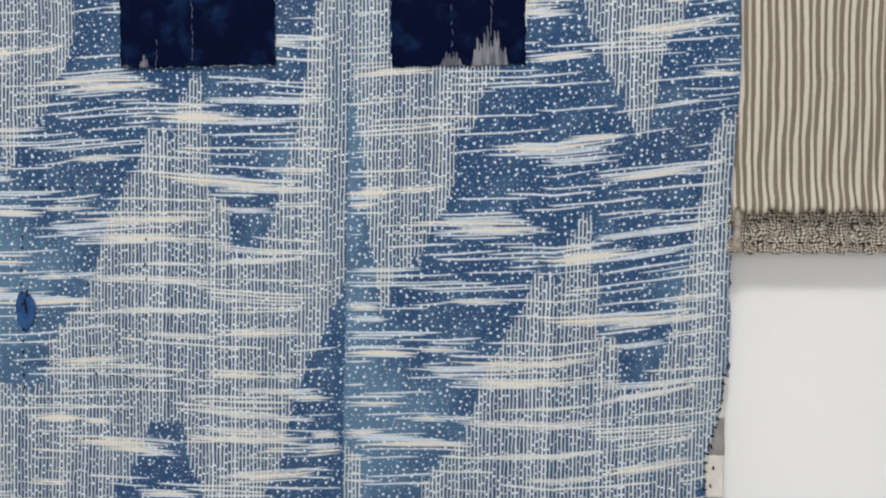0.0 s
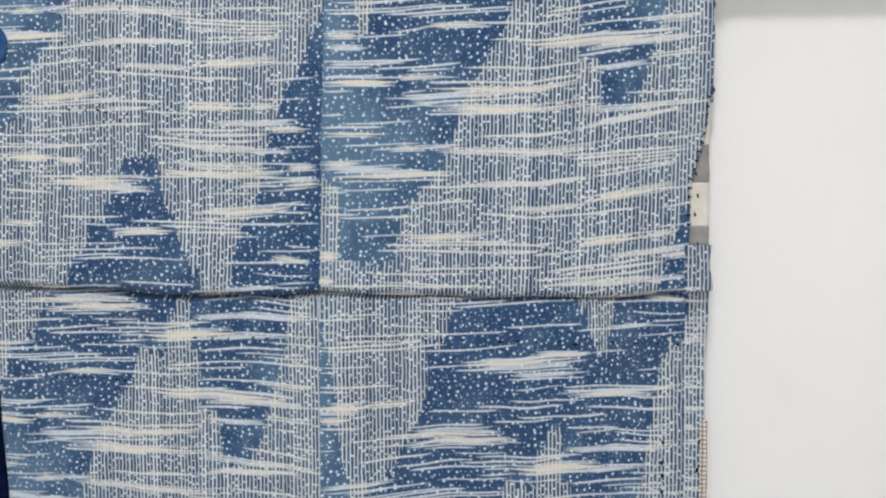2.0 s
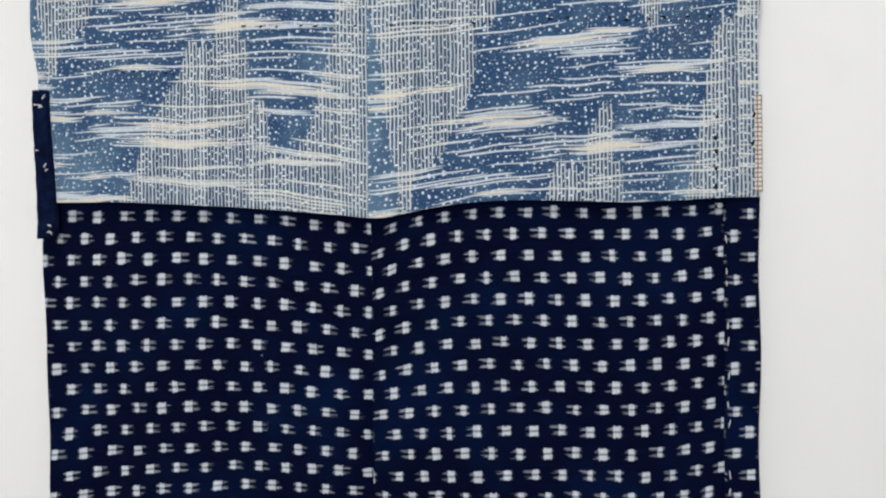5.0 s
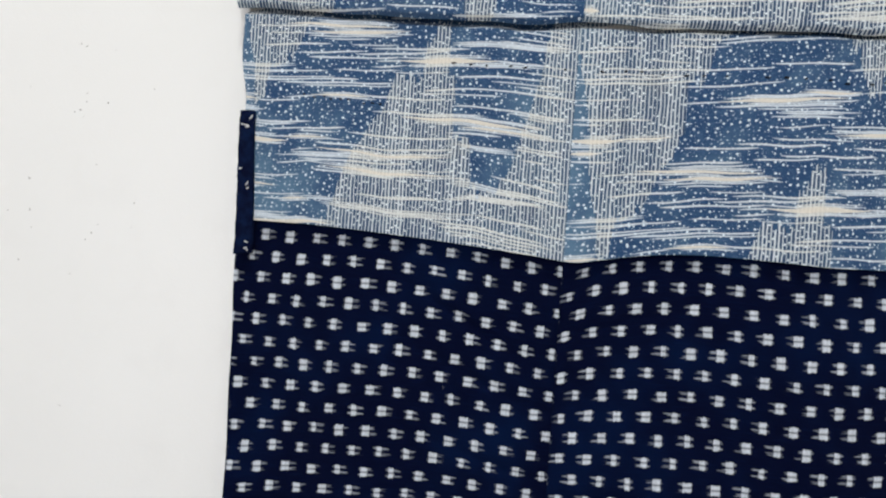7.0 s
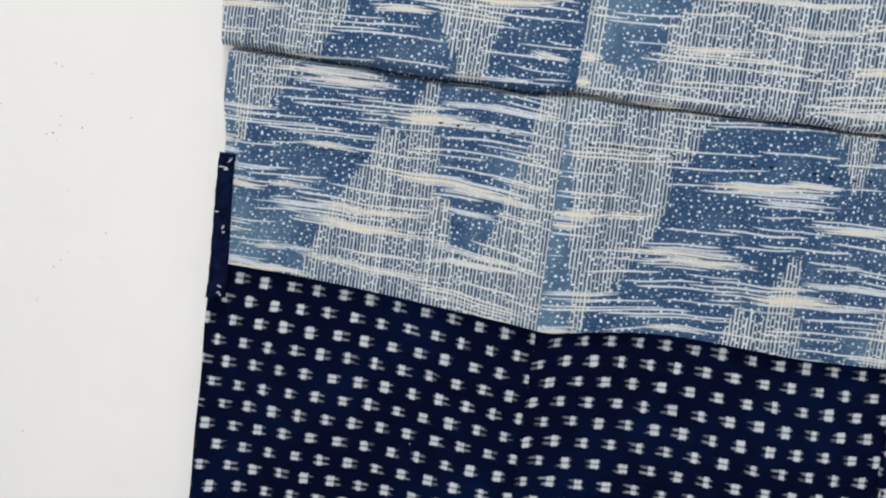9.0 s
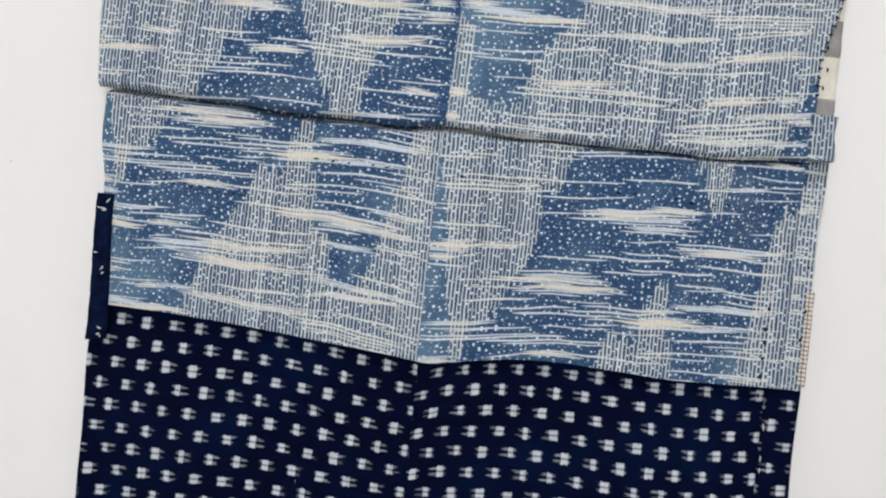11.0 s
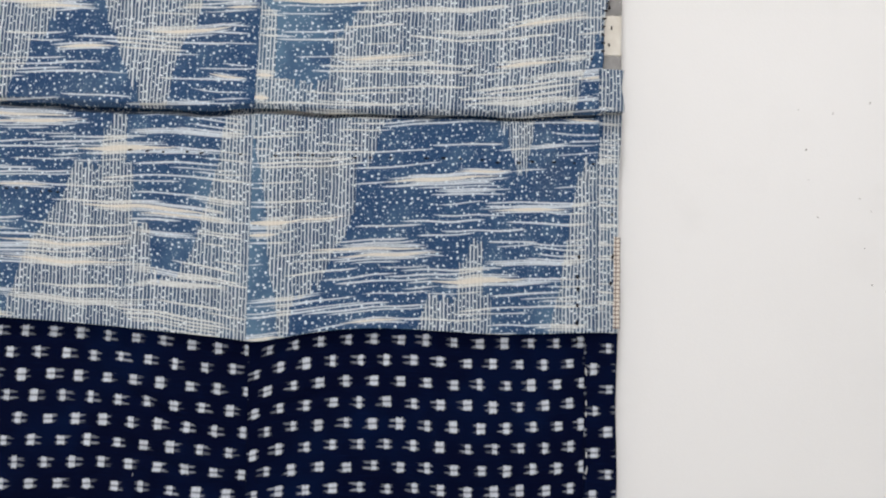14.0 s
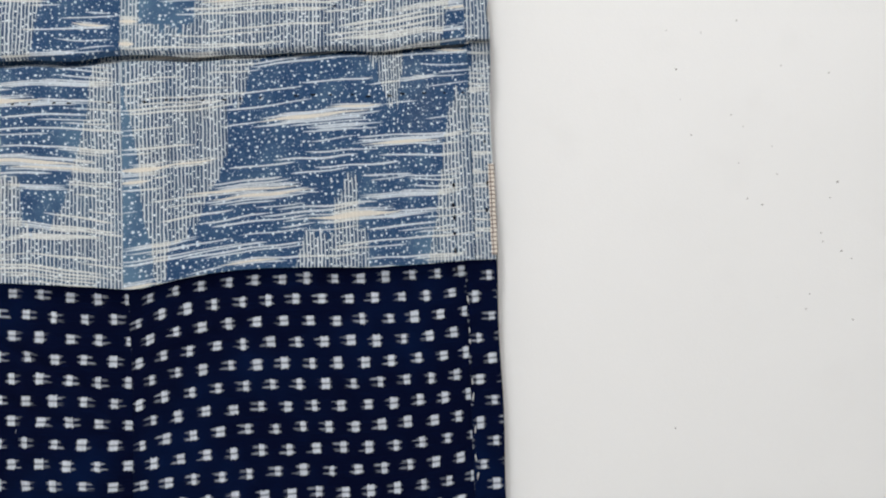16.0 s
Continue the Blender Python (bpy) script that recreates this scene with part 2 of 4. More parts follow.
    slub = n.noise(n.vec(n.m("MULTIPLY", u, 1.2), n.m("MULTIPLY", v, 15.0), shift), 1.0, 2.0)
    navy = n.mix(n.step(lo, 0.42, 0.75), (0.0004, 0.0018, 0.0155), (0.0006, 0.0062, 0.034))
    navy = n.mix(n.m("MULTIPLY", n.step(slub, 0.5, 0.8), 0.35), navy, (0.0014, 0.0095, 0.047))
    navy = n.mix(n.m("MULTIPLY", grain, 0.2), navy, (0.002, 0.004, 0.016))
    colour = n.mix(n.m("MULTIPLY", mark, n.m("ADD", 0.80, n.m("MULTIPLY", grain, 0.26))), navy, (0.58, 0.62, 0.68))
    h = n.m("ADD", weave(n, u, v, 0.05), n.m("ADD", n.m("MULTIPLY", grain, 1.2), slub))
    return n.done(colour, 0.95, h, 0.2, 0.0005, 0.0)


def plain_cloth(name, dark, light, scale=60.0, rough=0.92):
    n = Nodes(name)
    p, x, y, z = n.place()
    a = n.noise(p, scale, 4.0, 0.6)
    b = n.noise(n.vec(n.m("MULTIPLY", x, 900), 0.0, n.m("MULTIPLY", z, 200)), 1.0, 2.0)
    c = n.mix(n.step(a, 0.35, 0.7), dark, light)
    c = n.mix(n.m("MULTIPLY", b, 0.25), c, dark)
    h = weave(n, x, z, 0.0011)
    return n.done(c, rough, h, 0.25, 0.0005)


def worn_navy():
    """Deep indigo patch, rubbed through to grey near its foot."""
    n = Nodes("worn_indigo")
    p, x, y, z = n.place()
    a = n.noise(p, 45.0, 3.0, 0.6)
    streak = n.noise(n.vec(n.m("MULTIPLY", x, 160), 0.0, n.m("MULTIPLY", z, 22)), 1.0, 3.0)
    c = n.mix(n.step(a, 0.5, 0.78), (0.0010, 0.0030, 0.0200), (0.006, 0.022, 0.072))
    worn = n.m("MULTIPLY", n.m("ADD", 0.45, n.m("MULTIPLY", n.step(streak, 0.40, 0.56), 0.55)), n.step(n.attr("rub"), 0.2, 0.8))
    c = n.mix(worn, c, (0.22, 0.22, 0.25))
    line = n.m("MULTIPLY", n.step(n.noise(n.vec(n.m("MULTIPLY", x, 420), 0.0, n.m("MULTIPLY", z, 9)), 1.0, 1.0), 0.74, 0.8), 0.45)
    c = n.mix(line, c, (0.14, 0.15, 0.24))
    return n.done(c, 0.9, weave(n, x, z, 0.0011), 0.25, 0.0005)


def striped_cloth():
    """Cream and taupe ticking with slightly wandering stripes."""
    n = Nodes("striped_ticking")
    p, u, v = n.uv()
    wob = n.m("MULTIPLY", n.m("SUBTRACT", n.noise(n.vec(n.m("MULTIPLY", u, 18), n.m("MULTIPLY", v, 16)), 1.0, 2.0), 0.5), 0.9)
    f = n.m("ABSOLUTE", n.m("SUBTRACT", n.m("FRACT", n.m("ADD", n.m("DIVIDE", u, 0.0059), wob)), 0.5))
    fine = n.noise(n.vec(n.m("MULTIPLY", u, 900), n.m("MULTIPLY", v, 300)), 1.0, 2.0)
    m = n.step(n.m("ADD", f, n.m("MULTIPLY", n.m("SUBTRACT", fine, 0.5), 0.08)), 0.22, 0.30)
    dark = n.mix(fine, (0.165, 0.135, 0.098), (0.235, 0.195, 0.15))
    light = n.mix(fine, (0.54, 0.485, 0.41), (0.62, 0.57, 0.50))
    return n.done(n.mix(m, dark, light), 0.93, weave(n, u, v, 0.0011), 0.25, 0.0005)


def check_cloth(name, pitch, ink, ground, width, noisy):
    """Small woven check."""
    n = Nodes(name)
    p, x, y, z = n.place()
    j = n.m("MULTIPLY", n.m("SUBTRACT", n.noise(p, 120.0, 2.0), 0.5), noisy)
    a = n.m("LESS_THAN", n.m("FRACT", n.m("ADD", n.m("DIVIDE", x, pitch), j)), width)
    b = n.m("LESS_THAN", n.m("FRACT", n.m("ADD", n.m("DIVIDE", z, pitch), j)), width)
    lines = n.m("MULTIPLY", n.m("ADD", a, b), 0.5)
    return n.done(n.mix(n.m("MINIMUM", n.m("MULTIPLY", lines, 1.5), 1.0), ground, ink), 0.94, weave(n, x, z, 0.0011), 0.25, 0.0005)


def wall_paint():
    """White emulsion with faint roller texture and a few stray specks."""
    n = Nodes("white_wall_paint")
    p, x, y, z = n.place()
    a = n.noise(p, 2.2, 3.0)
    c = n.mix(n.step(a, 0.3, 0.75), (0.795, 0.79, 0.78), (0.835, 0.83, 0.825))
    b = n.noise(p, 19.0, 4.0)
    c = n.mix(n.m("MULTIPLY", n.step(b, 0.55, 0.8), 0.25), c, (0.76, 0.75, 0.74))
    h = n.m("ADD", n.noise(p, 420.0, 3.0), n.m("MULTIPLY", n.noise(p, 60.0, 3.0), 1.5))
    return n.done(c, 0.75, h, 0.12, 0.0008)


def plain(name, colour, rough, scale=8.0):
    n = Nodes(name)
    p, x, y, z = n.place()
    a = n.noise(p, scale, 4.0)
    return n.done(n.mix(n.m("MULTIPLY", a, 0.35), colour, tuple(0.72 * k for k in colour)), rough, a, 0.1, 0.002)


BLUE = print_cloth()
KASURI = kasuri_cloth("navy_kasuri_cotton", 0.0, 1.0)
KASURI_RIGHT = kasuri_cloth("navy_kasuri_cotton_b", 5.0, -1.0)
KASURI_EDGE = kasuri_cloth("navy_kasuri_edging", 3.0, -1.0)
INDIGO = worn_navy()
NAVY = plain_cloth("navy_binding_cotton", (0.0016, 0.003, 0.017), (0.004, 0.012, 0.045), 90)
OVAL = plain_cloth("mid_blue_cotton", (0.020, 0.060, 0.170), (0.045, 0.115, 0.270), 90)
TICKING = striped_cloth()
CHECK = check_cloth("black_cream_check", 0.0026, (0.020, 0.018, 0.017), (0.60, 0.53, 0.44), 0.40, 3.4)
GRID = check_cloth("cream_grid_lining", 0.0036, (0.13, 0.09, 0.09), (0.70, 0.64, 0.56), 0.30, 0.3)
WHITE_CLOTH = plain_cloth("cream_cotton", (0.66, 0.62, 0.55), (0.76, 0.73, 0.66), 70)
GREY_CLOTH = plain_cloth("grey_cotton", (0.24, 0.235, 0.23), (0.33, 0.32, 0.31), 70)
TAUPE = plain_cloth("taupe_cotton", (0.26, 0.22, 0.175), (0.50, 0.45, 0.38), 220)
FRAY = plain_cloth("frayed_blue_cotton", (0.03, 0.05, 0.11), (0.28, 0.31, 0.36), 160)
THREAD = plain_cloth("dark_thread", (0.008, 0.008, 0.012), (0.03, 0.028, 0.03), 300)
LILAC = plain_cloth("faded_thread", (0.05, 0.06, 0.11), (0.16, 0.17, 0.26), 300)
PALE_THREAD = plain_cloth("pale_thread", (0.55, 0.55, 0.55), (0.7, 0.7, 0.68), 300)
WALL = wall_paint()
FLOOR = plain("floor_wood", (0.42, 0.39, 0.35), 0.5)
FLECK = plain("grey_fleck", (0.38, 0.36, 0.35), 0.8)
PAINT = plain("white_paint", (0.8, 0.8, 0.78), 0.4)

# ---- the room ----


def link(name, bm, material, parent=None, label="", smooth=False):
    me = bpy.data.meshes.new(name)
    bm.to_mesh(me)
    bm.free()
    me.materials.append(material)
    if smooth:
        me.polygons.foreach_set("use_smooth", [True] * len(me.polygons))
    ob = new(name, me)
    ob.parent = parent
    return tagged(ob, label)


def part(name, bm, material, parent, label="", smooth=False):
    return link(name, bm, material, parent, label, smooth)


def add_box(bm, lo, hi, bevel=0.0):
    r = bmesh.ops.create_cube(bm, size=1.0)
    c = [(a + b) / 2 for a, b in zip(lo, hi)]
    s = [b - a for a, b in zip(lo, hi)]
    for v in r["verts"]:
        v.co = Vector([v.co[i] * s[i] + c[i] for i in range(3)])
    if bevel:
        edges = {e for v in r["verts"] for e in v.link_edges}
        bmesh.ops.bevel(bm, geom=list(edges), offset=bevel, segments=2, affect="EDGES")
    return r


WALL_Y = 0.024
HALF, DEEP, HIGH = 1.9, -2.6, 3.0
bm = bmesh.new()
add_box(bm, (-HALF, WALL_Y, 0), (HALF, WALL_Y + 0.12, HIGH))
north = tagged(link("wall_north", bm, WALL), "white painted wall with faint specks behind the garment", "wall", kind="structure")
# small flecks and chips on the paint, in two loose clouds beside the garment
FLECKS = ((0.544, 1.172, 9), (0.511, 1.162, 7), (0.487, 1.129, 11), (0.582, 1.129, 8), (0.625, 1.121, 9), (0.611, 1.155, 5), (0.534, 1.086, 8), (0.489, 1.102, 5), (0.497, 1.069, 8), (0.544, 1.075, 6),
          (0.569, 1.056, 5), (0.538, 1.042, 6), (0.572, 1.031, 7), (0.626, 1.022, 12), (0.618, 1.008, 8), (0.544, 1.010, 9), (0.557, 1.004, 10), (0.608, 0.977, 8), (0.609, 0.969, 8), (0.625, 0.960, 12), (0.634, 0.953, 7),
          (0.594, 0.923, 8), (0.590, 0.910, 9), (0.631, 0.899, 9), (0.565, 0.921, 5), (0.480, 1.165, 5), (0.468, 0.811, 9))
FLECKS_WEST = ((-0.467, 1.124, 9), (-0.461, 1.122, 8), (-0.431, 1.119, 5), (-0.457, 1.077, 7), (-0.457, 1.069, 7), (-0.463, 1.061, 11), (-0.469, 1.059, 8), (-0.435, 1.069, 10), (-0.459, 1.055, 5), (-0.511, 0.993, 12),
               (-0.508, 0.963, 10), (-0.531, 0.961, 7), (-0.401, 0.976, 9), (-0.436, 0.953, 6), (-0.442, 0.945, 9), (-0.448, 0.938, 8), (-0.505, 0.946, 6), (-0.516, 0.914, 8), (-0.442, 1.010, 6), (-0.389, 1.084, 7),
               (-0.517, 1.081, 6), (-0.522, 1.030, 5), (-0.461, 0.905, 7), (-0.402, 0.953, 5), (-0.461, 0.779, 8))
bm = bmesh.new()
for x, z, size in FLECKS + FLECKS_WEST:
    r = bmesh.ops.create_icosphere(bm, subdivisions=1, radius=size * 0.00010)
    bmesh.ops.transform(bm, matrix=Matrix.Translation((x, WALL_Y, z)) @ Matrix.Rotation(x * 90, 4, "Y") @ Matrix.Diagonal((1.15, 0.4, 0.85, 1)), verts=r["verts"])
tagged(part("flecks", bm, FLECK, north, "scattered grey flecks in the paint"), kind="stuff")
for name, x in (("wall_west", -HALF - 0.12), ("wall_east", HALF)):
    bm = bmesh.new()
    add_box(bm, (x, DEEP, 0), (x + 0.12, WALL_Y + 0.12, HIGH))
    tagged(link(name, bm, WALL), "plain white painted side wall", "wall", kind="structure")
# wall out of view; its opening is made up to hold the fill lamp
bm = bmesh.new()
for lo, hi in (((-HALF, 0.0), (-1.25, HIGH)), ((1.05, 0.0), (HALF, HIGH)), ((-1.25, 0.0), (1.05, 0.55)), ((-1.25, 2.15), (1.05, HIGH))):
    add_box(bm, (lo[0], DEEP - 0.12, lo[1]), (hi[0], DEEP, hi[1]))
tagged(link("wall_south", bm, WALL), "plain white wall out of view, with a wide opening added for the fill light", "wall", kind="structure")
bm = bmesh.new()
add_box(bm, (-HALF, DEEP, -0.1), (HALF, WALL_Y, 0))
tagged(link("floor", bm, FLOOR), "plain pale grey-brown floor", "floor", kind="structure")
bm = bmesh.new()
add_box(bm, (-HALF, DEEP, HIGH), (HALF, WALL_Y, HIGH + 0.1))
tagged(link("ceiling", bm, PAINT), "plain white ceiling", "ceiling", kind="structure")

# ---- cloth ----


def ease(x, lo, hi):
    t = np.clip((x - lo) / (hi - lo), 0, 1)
    return t * t * (3 - 2 * t)


def chance(i, k=1.0):
    """A repeatable number from 0 to 1 for every whole number i."""
    return np.modf(np.abs(np.sin(i * 12.9898 + k * 78.233) * 43758.5453))[0]


def sheet(name, material, parent, nu, nv, x_of, z_of, y_of, fabric, label="", extra=None, rim=0.004, lip=0.0):
    """One piece of cloth as a fine grid with a turned rim. x_of(s, z) and z_of(s, t) place the grid (s across, t down, 0 to 1),
    y_of(x, z) is its hang, fabric(x, z) its map; extra(u, v) gives further values to the threads."""
    s, t = np.meshgrid(np.linspace(0, 1, nu), np.linspace(0, 1, nv))
    s, t = np.pad(s, 1, mode="edge"), np.pad(t, 1, mode="edge")
    z = z_of(s, t)
    x = x_of(s, z)
    y = y_of(x, z)
    u, v = fabric(x, z)
    ring = np.zeros_like(x)
    ring[0], ring[-1], ring[:, 0], ring[:, -1] = 1, 1, 1, 1
    y = y + ring * rim
    if lip:
        near = ease(t, 1 - lip, 1.0)
        y = y + near ** 3 * 0.004
        z[-1] += 0.006
        y[-1] += 0.008
    rows_, cols_ = x.shape
    me = bpy.data.meshes.new(name)
    me.vertices.add(x.size)
    me.vertices.foreach_set("co", np.stack([x, y, z], -1).astype(np.float32).ravel())
    i = np.arange(x.size).reshape(rows_, cols_)
    quads = np.stack([i[:-1, :-1], i[1:, :-1], i[1:, 1:], i[:-1, 1:]], -1).reshape(-1, 4)
    me.loops.add(quads.size)
    me.loops.foreach_set("vertex_index", quads.ravel().astype(np.int32))
    me.polygons.add(len(quads))
    me.polygons.foreach_set("loop_start", np.arange(0, quads.size, 4, dtype=np.int32))
    me.update(calc_edges=True)
    me.polygons.foreach_set("use_smooth", np.ones(len(quads), dtype=bool))
    layer = me.uv_layers.new(name="fabric")
    layer.data.foreach_set("uv", np.stack([u, v], -1).reshape(-1, 2)[quads.ravel()].astype(np.float32).ravel())
    for key, value in (extra(u, v) if extra else {}).items():
        me.attributes.new(key, "FLOAT", "POINT").data.foreach_set("value", value.astype(np.float32).ravel())
    me.materials.append(material)
    ob = new(name, me)
    ob.parent = parent
    return tagged(ob, label)


REPEAT = 1028.0


class Print:
    """The printed design of one loom width, in steps of 0.45 mm: u across, v down."""

    def __init__(self):
        self.zones, self.lines = [], []
        self.dice = random.Random(5)

    def zone(self, *corners):
        self.zones.append(corners)

    def draw(self, strokes):
        """Brush strokes: from, to, height at both ends, breadth. Broad ones are bundles of threads with uneven ends."""
        d = self.dice
        for u0, u1, v0, v1, broad in strokes:
            if broad < 5:
                self.lines.append((u0, u1, v0, v1, broad * 0.82, u0, u1, d.uniform(0, 6), 26.0))
                continue
            span = u1 - u0
            # a solid heart that runs out to points, with a few threads lying along it
            phase = d.uniform(0, 6)
            self.lines.append((u0, u1, v0, v1, broad * (0.66 if broad >= 9 else 0.74), u0, u1, phase, 0.42 * span))
            count = 4 if broad >= 11 else 3 if broad >= 9 else 2
            for k in range(count):
                off = (1 if k % 2 else -1) * (broad * 0.30 + 1.6 + 3.0 * (k // 2) + d.uniform(0, 1.4))
                a, b = u0 + d.uniform(-0.16, 0.30) * span, u1 - d.uniform(-0.16, 0.30) * span
                if a > -10 and b < 722:
                    self.lines.append((a, b, v0 + off, v1 + off, d.uniform(2.0, 2.9), u0, u1, phase + d.uniform(-0.3, 0.3), 26.0))

    def scatter(self, count, u0, u1, short, long):
        """Thin single threads between the painted strokes."""
        d = self.dice
        for k in range(count):
            span, v = d.uniform(short, long), (k + d.uniform(0, 1)) * REPEAT / count
            a = d.uniform(u0, u1 - span)
            self.lines.append((a, a + span, v, v + d.uniform(-3, 3), d.uniform(2.0, 2.8), a, a + span, d.uniform(0, 6), 26.0))

    def inside(self, u, v):
        hit = np.zeros(u.shape, bool)
        for poly in self.zones:
            odd = np.zeros(u.shape, bool)
            for (a, b), (c, d) in zip(poly, poly[1:] + poly[:1]):
                if b != d:
                    odd ^= ((b > v) != (d > v)) & (u < (c - a) * (v - b) / (d - b) + a)
            hit |= odd
        return hit

    def values(self, u, v):
        col = np.floor(u / 6.9)
        push = (chance(col, 2.0) - 0.5) * 44 + (chance(col, 5.0) > 0.86) * 34
        zone, streak, heart = np.zeros(u.shape), np.zeros(u.shape), np.zeros(u.shape)
        top, low = v.min(1), v.max(1)
        for k in (-1, 0, 1):
            w = v - k * REPEAT
            zone = np.maximum(zone, self.inside(u, w + push) & self.inside(u, w - push * 0.2))
            for a, b, v0, v1, broad, u0, u1, phase, point in self.lines:
                lo, hi = min(v0, v1) - 14 + k * REPEAT, max(v0, v1) + 14 + k * REPEAT
                rows_ = np.flatnonzero((low > lo) & (top < hi))
                if not len(rows_):
                    continue
                cut = slice(rows_[0], rows_[-1] + 1)
                x, y = u[cut], w[cut]
                f = (x - u0) / (u1 - u0)
                run = np.clip((x - a) / (b - a), 0, 1)
                bend = 4 * f * (1 - f) * min(3.0, abs(v1 - v0) * 0.15)
                mid = v0 + (v1 - v0) * f + bend + 0.9 * np.sin(x / 47 + phase) + 0.4 * np.sin(x / 17 + phase)
                half = 0.5 * broad * np.clip(np.minimum(run, 1 - run) * (b - a) / point + (0.3 if broad < 4 else 0.14), 0, 1) * (1 + 0.15 * np.sin(x / 31 + 2 * phase))
                mark = ((x > a) & (x < b)) * np.clip((half - np.abs(y - mid)) / 2.6 + 0.5, 0, 1)
                streak[cut] = np.maximum(streak[cut], mark)
                if broad > 4:
                    heart[cut] = np.maximum(heart[cut], mark)
        fade = 0.8 * np.exp(-(np.maximum(u, 0) / 50) ** 2) + 0.75 * np.exp(-((u - 70) / 150) ** 2 - ((v - 760) / 190) ** 2) + 0.35 * np.exp(-((u - 640) / 120) ** 2 - ((v - 640) / 260) ** 2)
        return {"zone": zone.astype(float), "streak": streak, "heart": heart, "fade": fade}


design = Print()
# striped fields
design.zone((-8, -90), (396, -90), (366, -78), (352, -20), (338, 30), (290, 120), (248, 175), (240, 205), (225, 245), (203, 255), (201, 360), (185, 368), (165, 395), (150, 430), (132, 470), (92, 485), (82, 545), (62, 560), (56, 480), (42, 430), (34, 340), (22, 240), (-8, 150))
design.zone((396, -90), (628, -62), (597, 70), (575, 97), (562, 155), (556, 200), (542, 276), (520, 272), (500, 215), (470, 154), (442, 90), (424, 53), (410, -69))
design.zone((347, 482), (464, 490), (464, 600), (500, 603), (504, 680), (520, 700), (550, 700), (568, 662), (586, 612), (608, 546), (624, 478), (634, 409), (646, 331), (658, 272), (670, 230), (760, 241), (760, 685), (702, 800), (640, 935), (600, 1025), (124, 1000), (140, 930), (144, 850), (162, 835), (205, 795), (228, 755), (242, 715), (256, 670), (276, 625), (305, 575), (325, 545))
design.zone((-8, 780), (34, 810), (38, 1000), (-8, 1000))
design.zone((398, 505), (404, 425), (414, 405), (432, 382), (448, 388), (450, 505))
# cream and white strokes, from the head of the repeat down
design.draw(((4, 82, 28, 25, 3), (47, 80, 72, 68, 3), (4, 82, 88, 80, 3), (4, 82, 97, 95, 3), (4, 82, 115, 113, 3), (4, 82, 122, 118, 3), (4, 177, 131, 126, 7), (172, 352, 132, 132, 3), (192, 422, 143, 142.5, 3.4), (182, 352, 155, 152, 3.4), (252, 422, 160, 158.6, 4), (162, 272, 168, 166, 3), (32, 122, 175, 172, 3), (-8, 92, 183, 180, 4), (4, 42, 207, 207, 3), (42, 347, 212, 207, 3.6), (32, 182, 222, 219, 3), (347, 487, 201, 204.3, 4)))
design.draw(((322, 367, 30, 28, 4), (322, 387, 43, 41, 4), (422, 592, 7.3, 14.8, 5), (572, 702, 24.7, 19, 4), (512, 667, 78.3, 67, 12), (472, 592, 76, 76.8, 3), (592, 702, 70.8, 80, 3.6), (637, 702, 63.3, 65, 4), (362, 657, 93, 97.4, 4), (422, 572, 101.3, 105.8, 4), (327, 452, 113, 111, 8), (452, 582, 111, 112.5, 4), (332, 422, 142, 140.5, 3), (652, 702, 134.2, 138.3, 3), (667, 702, 143.5, 145.7, 3), (532, 702, 166.2, 162.9, 4), (627, 702, 152.6, 162.9, 7), (602, 702, 182.8, 190.2, 3)))
design.draw(((542, 642, 211.1, 206.3, 3), (477, 637, 217.8, 209.2, 4), (582, 692, 204.8, 210.4, 3), (7, 202, 232, 222, 4), (12, 232, 239, 230, 4), (192, 367, 240, 235, 3.4), (4, 102, 269, 267, 3), (4, 32, 277, 276, 3), (192, 272, 271, 266, 3), (257, 477, 268, 265.1, 11), (392, 502, 253, 258.6, 6), (502, 592, 257.5, 254.9, 3), (262, 467, 276, 279.5, 3), (322, 477, 281, 285.6, 3), (362, 507, 285, 294.2, 3), (357, 472, 289, 296.3, 5), (347, 492, 295, 302.7, 3)))
design.draw(((4, 142, 304, 302, 4), (4, 62, 313, 311, 4), (-2, 97, 343, 338, 14), (82, 192, 336, 330, 6), (0, 59, 362, 360, 8), (57, 92, 358, 356, 3), (4, 82, 378, 376, 4), (202, 332, 353, 351, 4), (292, 452, 345, 349.5, 4), (352, 492, 335, 341.4, 3), (452, 652, 318.3, 321.4, 4), (452, 682, 324.4, 329.2, 4), (457, 647, 334, 332.5, 9), (572, 682, 334.9, 345.1, 3), (492, 677, 356.5, 362.2, 4), (367, 542, 364, 372.8, 4), (322, 432, 373, 374, 4)))
design.draw(((457, 572, 392.1, 396.5, 4), (537, 677, 398.1, 404.6, 3), (562, 677, 404.2, 411.6, 3), (567, 682, 417.9, 425.2, 3), (542, 682, 425.8, 430.2, 3), (542, 677, 430.8, 436.6, 5), (452, 617, 432.5, 435.1, 5), (162, 307, 380, 376, 4), (172, 322, 386, 382, 3), (117, 342, 394, 396, 9), (52, 162, 399, 397, 3), (82, 357, 413, 403, 3), (162, 372, 408, 406, 8), (162, 352, 418, 412, 3), (197, 292, 423, 421, 3), (72, 212, 437, 431, 4), (292, 487, 438, 440.9, 4), (4, 32, 415, 415, 3), (322, 377, 410, 412, 3)))
